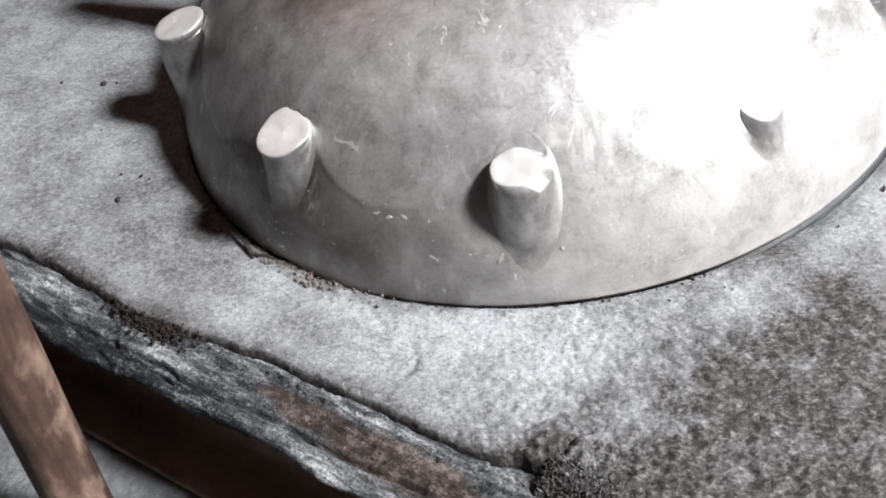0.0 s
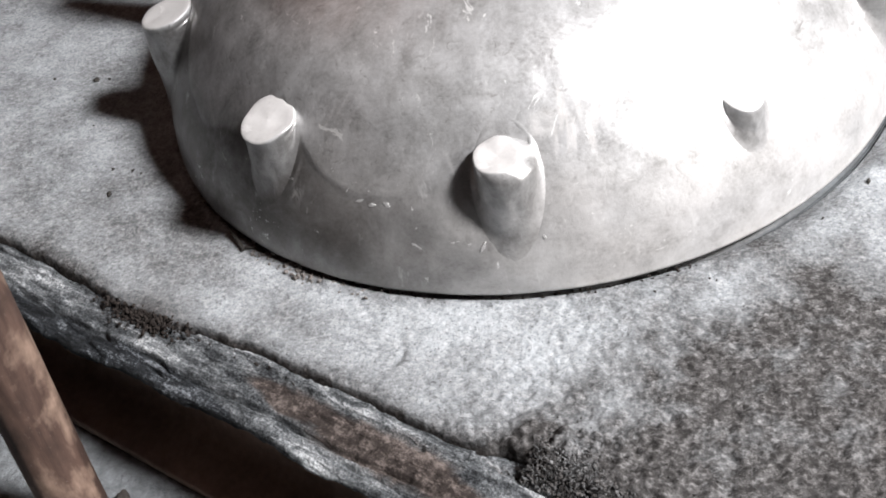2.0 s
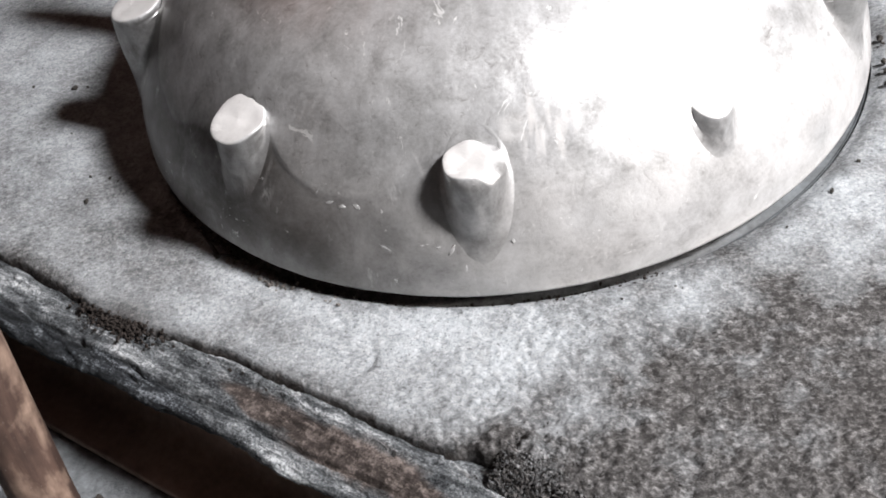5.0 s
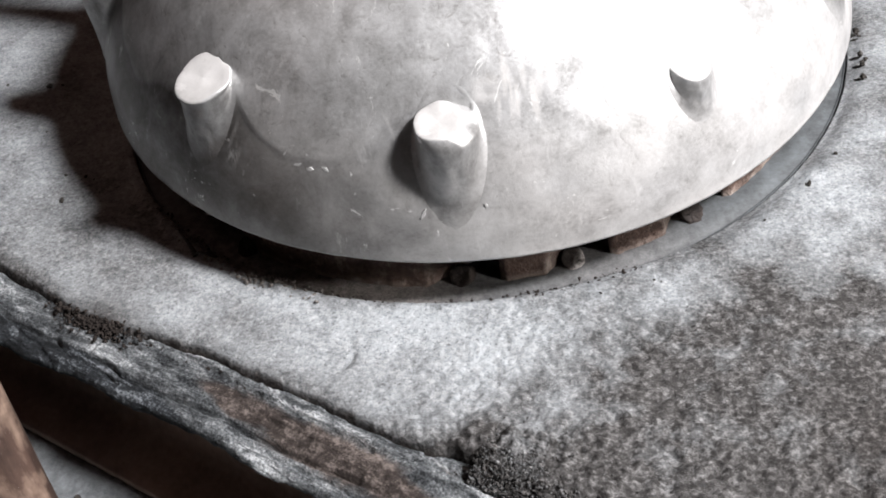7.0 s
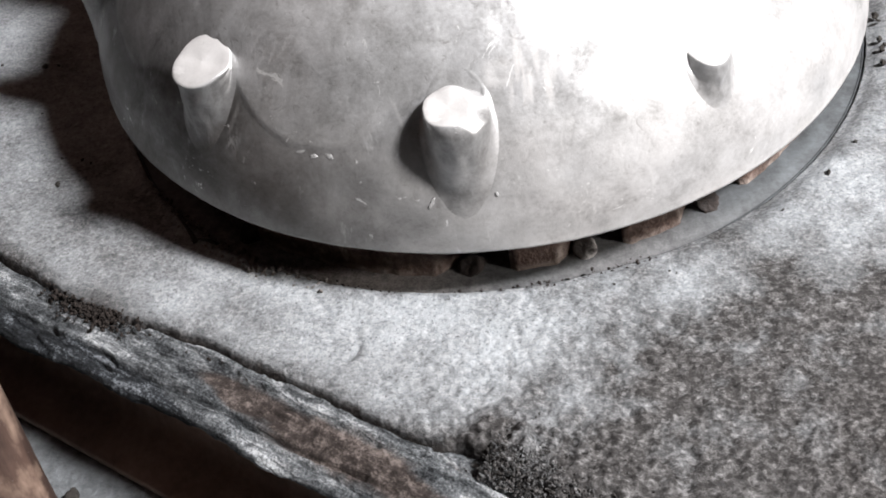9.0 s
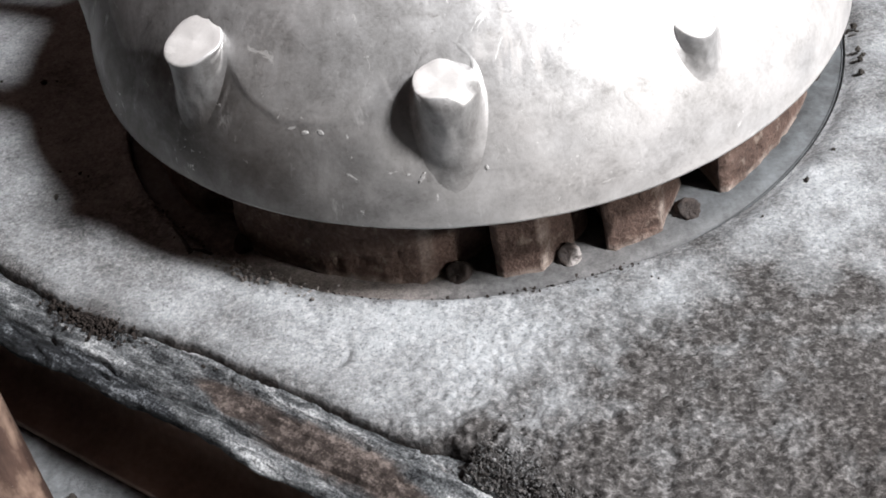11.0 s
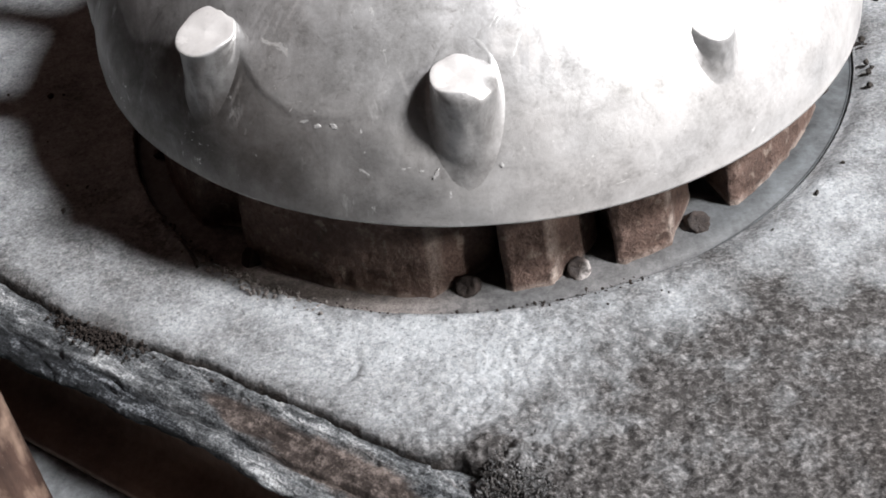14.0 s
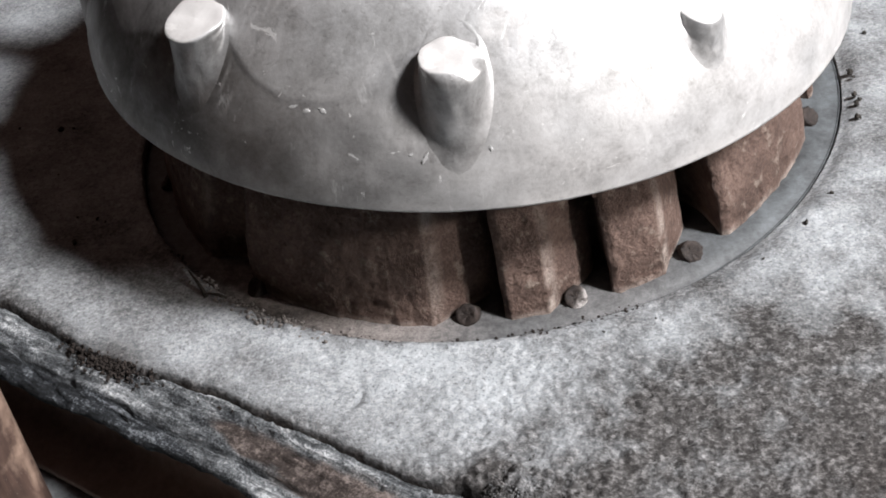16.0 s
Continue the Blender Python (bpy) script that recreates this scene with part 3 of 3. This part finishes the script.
# ---- ring and core ----
RING_Z = -0.0035
steel_ring = tagged(new("steel_ring"), "grey dusty steel ring let into the sand", "ring")
part("flange", turned("flange", [(0.09, RING_Z - 0.008), (0.09, RING_Z), (0.120, RING_Z), (0.140, RING_Z), (0.1487, RING_Z), (0.1487, RING_Z - 0.008)], RING), steel_ring)
flange = steel_ring.children[0].data
_rim = np.empty(len(flange.vertices) * 3)
flange.vertices.foreach_get("co", _rim)
_deg = np.degrees(np.arctan2(_rim[1::3], _rim[0::3]))
give(flange, "silt", np.clip(np.exp(-((_deg + 110) / 24) ** 4) + 0.30 * np.exp(-((_deg + 66) / 16) ** 2), 0, 1))
part("outer_edge", turned("outer_edge", [(0.1488, RING_Z - 0.008), (0.1488, RING_Z + 0.0002), (0.1492, RING_Z + 0.0002), (0.1496, RING_Z - 0.0003), (0.1498, RING_Z - 0.0012), (0.1498, RING_Z - 0.008)], RING), steel_ring)

# angle, distance from the axis, top, radius of the top, radius and sideways shift of the body, depth of the chip in the top
# the stub at 171 is out of view, made tall to shadow the sand
BOSSES = [(-84.9, 0.1354, 0.0478, 0.0077, 0.0100, 0.0021, 0.0), (-120.8, 0.1336, 0.0486, 0.0100, 0.0096, 0.0, 0.0009), (-161.5, 0.1380, 0.0480, 0.0106, 0.0112, 0.0, 0.0),
          (-49.6, 0.1330, 0.0430, 0.0066, 0.0072, 0.0, 0.0005), (171.0, 0.1300, 0.1050, 0.0112, 0.0116, 0.0, 0.0)] + [(-15.0 + 36.0 * k, 0.134, 0.050, 0.011, 0.0114, 0.0, 0.0) for k in range(5)]
POCKETS = sorted([(-128.0, 5.2), (-85.0, 4.85), (-68.4, 4.45), (-49.3, 5.35)] + [(-11.0 + 36.0 * k, 5.0) for k in range(6)])


def rib_radius(z):
    return 0.1385 - 0.10 * z - 4.6 * np.maximum(z - 0.0, 0) ** 2


def rib(a0, a1, seed):
    """One rib of the core between two pockets: outer face, two flanks, a top."""
    span = radians(a1 - a0)
    na, nz = max(8, int(abs(span) / 0.005)), 64
    h = np.linspace(RING_Z, 0.058, nz)
    # walk: foot of one flank, round the outer face, foot of the other
    t = np.concatenate([np.zeros(12), np.linspace(0, 1, na), np.ones(12)])
    inn = np.concatenate([np.linspace(0.030, 0.0021, 12), np.zeros(na), np.linspace(0.0021, 0.030, 12)])
    T, Hh = np.meshgrid(t, h)
    I = np.repeat(inn[None], nz, 0)
    ang = radians(a0) + span * T
    soft = np.minimum(T, 1 - T) * abs(span) * 0.138
    slope = np.clip(I / 0.019, 0, 1)
    slope = slope * slope * (3 - 2 * slope)
    ang = ang + np.where(T > 0.5, radians(9.0), radians(2.2)) * slope
    R = rib_radius(Hh) - I - 0.0016 * (1 - step(0, 0.0022, soft)) * (I == 0)
    draft = -0.025 * (Hh - RING_Z) * np.where(T < 0.5, 1, -1) * (np.abs(T - 0.5) > 0.4999)
    ang = ang + draft / 0.138
    R = R + 0.00035 * lattice(ang * 0.14, Hh, 0.003, seed) + 0.0004 * lattice(ang * 0.14, Hh, 0.009, seed + 1)
    pits = lattice(ang * 0.14, Hh, 0.0045, seed + 2)
    R = R - (0.0008 * step(0.62, 0.95, pits) + 0.0003 * step(0.3, 0.8, lattice(ang * 0.14, Hh, 0.0022, seed + 6))) * (I == 0)
    ang = ang + 0.0022 * lattice(R, Hh, 0.004, seed + 3) * (soft < 0.001)
    v = np.stack([R * np.cos(ang), R * np.sin(ang), Hh], -1).reshape(-1, 3)
    n = len(t)
    faces = grid_faces(nz, n).tolist()
    top = list(range((nz - 1) * n, nz * n))
    faces.append(tuple(top))
    me = mesh_from("rib", v, faces, CORE)
    foot = 0.9 * step(RING_Z + 0.0028, RING_Z + 0.0008, Hh) * (0.6 + 0.6 * lattice(ang * 0.14, Hh, 0.004, seed + 4))
    # the lamp-side corner is painted paler, as if lit; the foot is dusty
    corner = 1.0 * step(0.0034, 0.0008, (1 - T) * abs(span) * 0.138) * step(0.0035, 0.001, I) * (0.55 + 0.6 * lattice(ang * 0.14, Hh, 0.005, seed + 5))
    give(me, "dust_light", np.clip(np.maximum(foot, corner), 0, 1).ravel())
    return me


def finned_core():
    base = tagged(new("finned_core"), "brown baked sand core with upright ribs and pockets", "core")
    part("body", turned("body", [(0.0, RING_Z), (0.1125, RING_Z), (0.112, 0.01), (0.110, 0.03), (0.106, 0.046), (0.100, 0.0575), (0.092, 0.061), (0.0, 0.064)], CORE, 160), base)
    for k, (at, half) in enumerate(POCKETS):
        nxt, nhalf = POCKETS[(k + 1) % len(POCKETS)]
        if k == len(POCKETS) - 1:
            nxt += 360
        part("rib", rib(at + half, nxt - nhalf, 100 + 7 * k), base)
    return base


finned_core()


def bolt(at, r, seed, twist):
    rng = random.Random(seed)
    bm = bmesh.new()
    prev = None
    dents = [1 + rng.uniform(-0.07, 0.07) for _ in range(24)]
    for rad, z in ((0.0044, -0.006), (0.0043, -0.003), (0.0044, 0.0), (0.0045, 0.0018), (0.0043, 0.0027), (0.0039, 0.0031), (0.0030, 0.0030), (0.0018, 0.0027), (0.0008, 0.0026)):
        ringv = [bm.verts.new((rad * dents[a] * math.cos(a * math.pi / 12) + rng.uniform(-0.0002, 0.0002), rad * dents[a] * math.sin(a * math.pi / 12) + rng.uniform(-0.0002, 0.0002), z + rng.uniform(-0.0003, 0.0003))) for a in range(24)]
        if prev:
            for a in range(24):
                bm.faces.new((prev[a], prev[(a + 1) % 24], ringv[(a + 1) % 24], ringv[a]))
        prev = ringv
    bm.faces.new(prev)
    ob = new("bolt", from_bm("bolt", bm, BOLT, smooth=True))
    a = radians(at)
    ob.matrix_basis = pose(r * math.cos(a), r * math.sin(a), RING_Z + 0.0009, 0, 0, at) @ pose(0, 0, 0, 12, 44, 0) @ pose(0, 0, 0, 0, 0, twist) @ Matrix.Scale(0.92, 4)
    turn = ob.matrix_basis.to_3x3()
    # one bolt head is paler on its +x side
    side_pale = 0.95 if abs(at + 69.4) < 1 else 0.0
    give(ob.data, "dust_light", [side_pale * min(1.0, max(0.0, ((turn @ v.co).dot(Vector((0.85, -0.3, -0.25))) - 0.0006) / 0.002)) for v in ob.data.vertices])
    return tagged(ob, "rusty round bolt head in the steel ring", "bolt", "bolts round the ring")


for k, (at, r) in enumerate([(-85.6, 0.1350), (-69.4, 0.1352), (-50.2, 0.1362), (-12.0, 0.1372), (23.0, 0.1385), (59.0, 0.1385), (95.0, 0.1385), (131.0, 0.1385), (167.0, 0.1385), (203.0, 0.1385), (239.0, 0.1385)]):
    bolt(at, r, 300 + k, 40 * k)


# ---- lifted aluminium cover ----
PROFILE = [(0.0, 0.0905), (0.03, 0.0895), (0.055, 0.0865), (0.075, 0.082), (0.092, 0.0765), (0.105, 0.0702), (0.115, 0.0632), (0.1225, 0.0555), (0.1285, 0.0465), (0.1340, 0.0392), (0.1398, 0.0300), (0.1446, 0.0200), (0.1476, 0.0110), (0.1489, 0.0045), (0.1493, 0.0)]
_pr = np.array(PROFILE)


def smooth_profile(count=240):
    d = np.concatenate([[0], np.cumsum(np.hypot(*np.diff(_pr, axis=0).T))])
    q = np.linspace(0, 1, count) ** 0.85 * d[-1]
    r, z = np.interp(q, d, _pr[:, 0]), np.interp(q, d, _pr[:, 1])
    for _ in range(70):
        r[1:-1], z[1:-1] = (r[:-2] + 2 * r[1:-1] + r[2:]) / 4, (z[:-2] + 2 * z[1:-1] + z[2:]) / 4
    return r, z


SHELL_R, SHELL_Z = smooth_profile()


def cover_z(r):
    return np.interp(r, SHELL_R, SHELL_Z)


def shell_normal():
    dr, dz = np.gradient(SHELL_R), np.gradient(SHELL_Z)
    ln = np.hypot(dr, dz)
    return -dz / ln, dr / ln


SHELL_NR, SHELL_NZ = shell_normal()


def shell_relief(T, Z):
    """How far the cast skin stands proud, and where the smooth pads between the stubs lie."""
    T2 = np.arctan2(np.sin(T), np.cos(T))
    lobe = np.abs(((np.degrees(T) + 85.0) % 36.0) - 18.0) / 18.0       # 0 between two stubs, 1 at a stub
    limit = 0.031 + 0.021 * lobe ** 2.2 + 0.002 * lattice(T * 0.13, Z, 0.012, 83)
    pad = step(-0.0016, 0.0016, Z - limit) * step(0.078, 0.064, Z)
    marked = step(-2.22, -2.10, T2) * step(-1.44, -1.56, T2)
    return (0.0001 + 0.0003 * marked) * pad + 0.00012 * lattice(T * 0.13, Z, 0.006, 80) + 0.0003 * lattice(T * 0.13, Z, 0.03, 81), pad


def skin_grime_shade(T, pad, Z):
    # real grime plus painted shade: strong away from the lamps, weak towards them
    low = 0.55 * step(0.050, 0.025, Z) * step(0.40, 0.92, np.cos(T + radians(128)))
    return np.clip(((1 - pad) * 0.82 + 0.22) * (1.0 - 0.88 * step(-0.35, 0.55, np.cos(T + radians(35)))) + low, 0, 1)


def skin_lit_pale(T, Z):
    """Where the skin is chalky, low on one side, with the lamp-side brightness put into its colour."""
    return 0.55 * step(0.15, 0.85, np.cos(T + radians(52))) * step(0.048, 0.028, Z) * (0.7 + 0.4 * lattice((T % (2 * np.pi)) * 0.13, Z, 0.012, 87))


def marks(T, Z):
    """Pale scuffs and scratches on the skin: fans of short strokes beside the stubs."""
    deg = np.degrees(np.arctan2(np.sin(T), np.cos(T)))
    out = np.zeros_like(Z)
    for a0, a1, z0, z1, count, lean, fat, power, seed in ((-115.0, -106.5, 0.042, 0.056, 15, 1.6, 0.09, 0.6, 1), (-77.2, -68.5, 0.0455, 0.0545, 20, 0.3, 0.20, 1.0, 2), (-92.0, -86.0, 0.030, 0.044, 7, -1.5, 0.10, 0.5, 3),
                                                          (-70.0, -55.0, 0.030, 0.052, 8, 0.5, 0.08, 0.5, 4), (-118.0, -114.0, 0.026, 0.034, 5, 1.0, 0.22, 0.6, 5)):
        rng = random.Random(seed)
        for _ in range(count):
            a, z, ln = rng.uniform(a0, a1), rng.uniform(z0, z1), rng.uniform(0.002, 0.006)
            along = (Z - z) / ln
            aside = (deg - a - lean * along * 0.6) / (fat * rng.uniform(0.6, 1.6))
            out = np.maximum(out, power * rng.uniform(0.4, 1.0) * np.exp(-aside ** 2 - along ** 4))
    # a pale patch beside and behind the middle stub
    patch = np.exp(-((deg + 78.2) / 2.2) ** 4 - ((Z - 0.0505) / 0.0032) ** 4) * (0.6 + 0.5 * lattice(T * 0.13, Z, 0.003, 86))
    return np.clip(np.maximum(out, 0.7 * patch), 0, 1)


def cover_shell():
    th = np.linspace(0, 2 * np.pi, 1200, endpoint=False)
    r, z = SHELL_R.copy(), SHELL_Z.copy()
    nr, nz = SHELL_NR, SHELL_NZ
    R, T = np.meshgrid(r, th, indexing="ij")
    Z = np.repeat(z[:, None], len(th), 1)
    off, pad = shell_relief(T, Z)
    R2, Z2 = R + off * nr[:, None], Z + off * nz[:, None]
    Z2[-1] = 0.0
    outer = np.stack([R2 * np.cos(T), R2 * np.sin(T), Z2], -1)
    inner_r, inner_z = (r - 0.0035 * nr)[::-8], (z - 0.0035 * nz)[::-8]
    inner_z[0] = 0.0
    IR, IT = np.meshgrid(np.maximum(inner_r, 0), th, indexing="ij")
    IZ = np.repeat(np.maximum(inner_z, 0)[:, None], len(th), 1)
    inner = np.stack([IR * np.cos(IT), IR * np.sin(IT), IZ], -1)
    v = np.concatenate([outer, inner]).reshape(-1, 3)
    me = mesh_from("shell", v, grid_faces(len(r) + len(inner_r), len(th), True), ALU)
    grime_shade = skin_grime_shade(T, pad, Z)
    give(me, "grime_shade", np.concatenate([grime_shade, np.full(IR.shape, 0.6)]).ravel())
    # lamp-side brightness put into the colour low down; paler at the rim
    edge = skin_lit_pale(T, Z) + 0.35 * step(0.006, 0.001, Z) * (0.5 + 0.5 * lattice(T * 0.13, Z, 0.01, 85))
    give(me, "chalk_lit", np.concatenate([np.maximum(edge, marks(T, Z)), np.zeros(IR.shape)]).ravel())
    return me




def boss_mesh(seed, turn, BOSS_R, BOSS_TOP, TOP_RAD, BODY_RAD, shift, chip):
    """A round upright stub: a flat disc on a wider body, run into the cover's side with a small fillet. Built at angle 0."""
    na = 72
    rings = []
    ph = np.linspace(0, 2 * np.pi, na, endpoint=False)
    c, s = np.cos(ph), np.sin(ph)
    tilt = -0.32 if chip else -0.22
    ragged = 1 + 0.02 * np.cos(2 * ph + seed) + 0.015 * np.cos(5 * ph + 2 * seed) + (0.025 if chip else 0.0) * np.cos(3 * ph + 1.0)

    def at(rad, z, off):
        x = BOSS_R + rad * c
        return np.stack([x, off + rad * s, z + tilt * (x - BOSS_R) * np.clip((z - 0.03) / 0.02, 0, 1)], -1)
    step_down = 0.0016
    for rad, z in ((0.0, -0.0004), (0.35, -0.0003), (0.7, -0.0001), (0.93, 0.0), (0.985, -0.0002), (1.0, -0.0006)):
        notch = chip * np.exp(-((rad * c + 0.15) / 0.45) ** 2 - ((rad * s - 0.55) / 0.5) ** 2) - 0.6 * chip * np.exp(-((rad * c - 0.2) / 0.3) ** 2 - ((rad * s - 0.9) / 0.25) ** 2)
        rings.append(at(TOP_RAD * rad * ragged, BOSS_TOP + z - notch + 0.0003 * lattice(rad * c * TOP_RAD, rad * s * TOP_RAD, 0.0045, seed), 0.0))
    # where the wall meets the side
    grow = lambda z: BODY_RAD * (1 - 0.04 * (BOSS_TOP - z) / 0.04)
    foot = np.empty(na)
    for k in range(na):
        zs = np.linspace(BOSS_TOP - 0.002, 0.001, 400)
        rr = np.hypot(BOSS_R + grow(zs) * c[k], shift + grow(zs) * s[k])
        inside = np.nonzero(zs <= cover_z(rr))[0]
        foot[k] = zs[inside[0]] if len(inside) else 0.002
    brow = BOSS_TOP - step_down - 0.0012
    start = np.minimum(foot + np.minimum(0.0045, np.maximum(brow - foot, 0.0) * 0.5), brow)
    for q in np.linspace(0.0, 1, 9):
        z = brow * (1 - q) + start * q
        rad = grow(z) * (1 - 0.05 * (1 - q) ** 6)
        p = at(rad, z, shift)
        if q == 0.0:
            p[:, 2] += 0.0006
        rings.append(p)
    p0 = at(grow(start), start, shift)
    room = np.clip(0.1475 - np.hypot(BOSS_R + grow(foot) * c, grow(foot) * s), 0.0006, 0.0022)
    out = grow(foot) + np.where(c > 0, room * c + 0.0022 * (1 - c), 0.0022)

    def on_skin(x, y, sink):
        r = np.hypot(x, y)
        z = cover_z(r)
        t = np.arctan2(y, x) + radians(turn)
        nr, nz = np.interp(r, SHELL_R, SHELL_NR), np.interp(r, SHELL_R, SHELL_NZ)
        off = shell_relief(t % (2 * np.pi), z)[0] - sink
        return np.stack([x * (1 + off * nr / r), y * (1 + off * nr / r), z + off * nz], -1)
    p1 = on_skin(BOSS_R + grow(foot) * c, shift + grow(foot) * s, -0.0006)
    p2 = on_skin(BOSS_R + out * c, shift + out * s, 0.00012)
    for q in np.linspace(0.12, 1, 9):
        rings.append((1 - q) ** 2 * p0 + 2 * q * (1 - q) * p1 + q * q * p2)
    v = np.array(rings)
    calm = np.concatenate([np.ones(len(v) - 15), np.linspace(0.8, 0, 9)])[:, None]
    v[6:, :, 0] += calm * 0.00045 * lattice(np.repeat(ph[None], len(v) - 6, 0) * 0.011, v[6:, :, 2], 0.003, seed + 1)
    me = mesh_from("boss", v.reshape(-1, 3), grid_faces(len(v), na, True), ALU)
    ends = v[-1]
    around = np.arctan2(ends[:, 1], ends[:, 0]) + radians(turn)
    # stub bodies get the same tarnish and painted shade as the skin round them
    skin = skin_grime_shade(around, shell_relief(around, ends[:, 2])[1], ends[:, 2])
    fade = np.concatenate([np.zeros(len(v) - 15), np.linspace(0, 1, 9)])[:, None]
    give(me, "grime_shade", np.concatenate([np.zeros(6 * na), (skin * fade + (0.34 + 0.45 * skin) * (1 - fade)).ravel()]))
    give(me, "chalk_lit", np.concatenate([np.full(4 * na, 0.75), np.full(na, 0.35), np.full(na, 0.0), ((0.5 + 0.5 * fade) * skin_lit_pale(np.arctan2(v[6:, :, 1], v[6:, :, 0]) + radians(turn), v[6:, :, 2])).ravel()]))
    return me


def cover():
    base = tagged(new("aluminium_cover"), "grey cast aluminium domed cover with stubs, lifted off the core", "cover")
    part("shell", cover_shell(), base)
    for k, (a, *size) in enumerate(BOSSES):
        part("boss", boss_mesh(90 + 3 * k, a, *size), base).matrix_local = pose(0, 0, 0, 0, 0, a)
    # stray beads of metal on the casting's skin: angle, distance from the axis, length, turn
    for k, (a, r, size, turn) in enumerate([(-81.2, 0.1255, 0.0024, 10), (-79.6, 0.1264, 0.0018, 60), (-92.9, 0.1274, 0.0013, 0), (-104.9, 0.1398, 0.0018, 20), (-102.9, 0.1402, 0.0012, 0), (-100.7, 0.1398, 0.0015, -15),
                                            (-119.4, 0.1404, 0.0013, 40), (-80.0, 0.1444, 0.0014, 80), (-67.4, 0.1365, 0.0012, 90), (-87.9, 0.1452, 0.0018, 75), (-89.6, 0.1448, 0.0013, 20)]):
        me = lumps("bead", [(0, 0, 0, 1.0)], ALU, 500 + k, 2)
        give(me, "chalk_lit", np.full(len(me.vertices), 0.35))
        nr, nz = np.interp(r, SHELL_R, SHELL_NR), np.interp(r, SHELL_R, SHELL_NZ)
        lean = math.degrees(math.atan2(nr, nz))
        part("bead", me, base).matrix_local = pose(0, 0, 0, 0, 0, a) @ pose(r, 0, float(cover_z(r)), 0, lean, 0) @ pose(0, 0, 0, 0, 0, 90 + turn) @ Matrix.Diagonal((size * 0.9, size * 0.45, size * 0.06, 1))
    return base


lifted = cover()
# seconds, x, y, z, and the tilt of the cover in degrees
LIFT = [(0.0, 0.0000, 0.0000, 0.0003, 0.00, 0.00, 0.00),
    (0.5, -0.0003, -0.0016, 0.0012, -0.41, 0.63, -0.30),
    (1.0, -0.0009, -0.0017, 0.0003, -0.43, 0.60, -0.09),
    (1.5, -0.0006, -0.0016, 0.0008, -0.47, 0.92, -0.26),
    (2.0, -0.0007, -0.0015, 0.0018, -0.50, 0.57, -0.10),
    (2.5, -0.0002, -0.0023, 0.0011, -0.41, 0.43, -0.16),
    (3.0, -0.0004, -0.0021, 0.0014, 0.38, 0.11, -0.02),
    (3.5, -0.0009, -0.0014, 0.0040, 0.04, 0.12, 0.08),
    (4.0, 0.0000, -0.0020, 0.0056, 0.57, 0.39, -0.11),
    (6.5, -0.0003, -0.0029, 0.0223, 1.99, 2.72, -0.32),
    (7.0, 0.0007, -0.0019, 0.0258, 2.17, 2.46, -0.71),
    (7.5, -0.0003, -0.0022, 0.0279, 1.69, 2.95, -0.36),
    (8.0, -0.0006, -0.0027, 0.0264, 2.05, 2.55, -0.37),
    (8.5, -0.0003, -0.0033, 0.0265, 2.01, 2.59, -0.52),
    (9.0, -0.0007, -0.0033, 0.0262, 2.10, 2.52, -0.15),
    (9.5, -0.0003, -0.0025, 0.0289, 2.27, 2.88, -0.23),
    (12.0, 0.0012, -0.0015, 0.0385, 0.65, 2.40, 0.61),
    (12.5, 0.0012, -0.0019, 0.0388, 0.63, 3.66, 0.40),
    (13.0, 0.0012, -0.0017, 0.0362, 0.46, 3.55, 0.68),
    (13.5, 0.0002, -0.0015, 0.0381, 0.36, 3.92, 0.29),
    (14.0, 0.0017, -0.0005, 0.0399, 0.27, 4.35, 0.48),
    (14.5, 0.0014, 0.0004, 0.0417, -0.25, 4.66, 0.65),
    (15.0, 0.0010, -0.0015, 0.0491, -0.05, 4.83, 0.38),
    (15.5, 0.0021, -0.0003, 0.0504, -0.01, 4.82, 0.24),
    (16.0, 0.0013, -0.0011, 0.0580, -0.48, 4.36, 0.51),
]


def motions():
    walk(lifted, [(t, pose(*p)) for t, *p in LIFT])


motions()
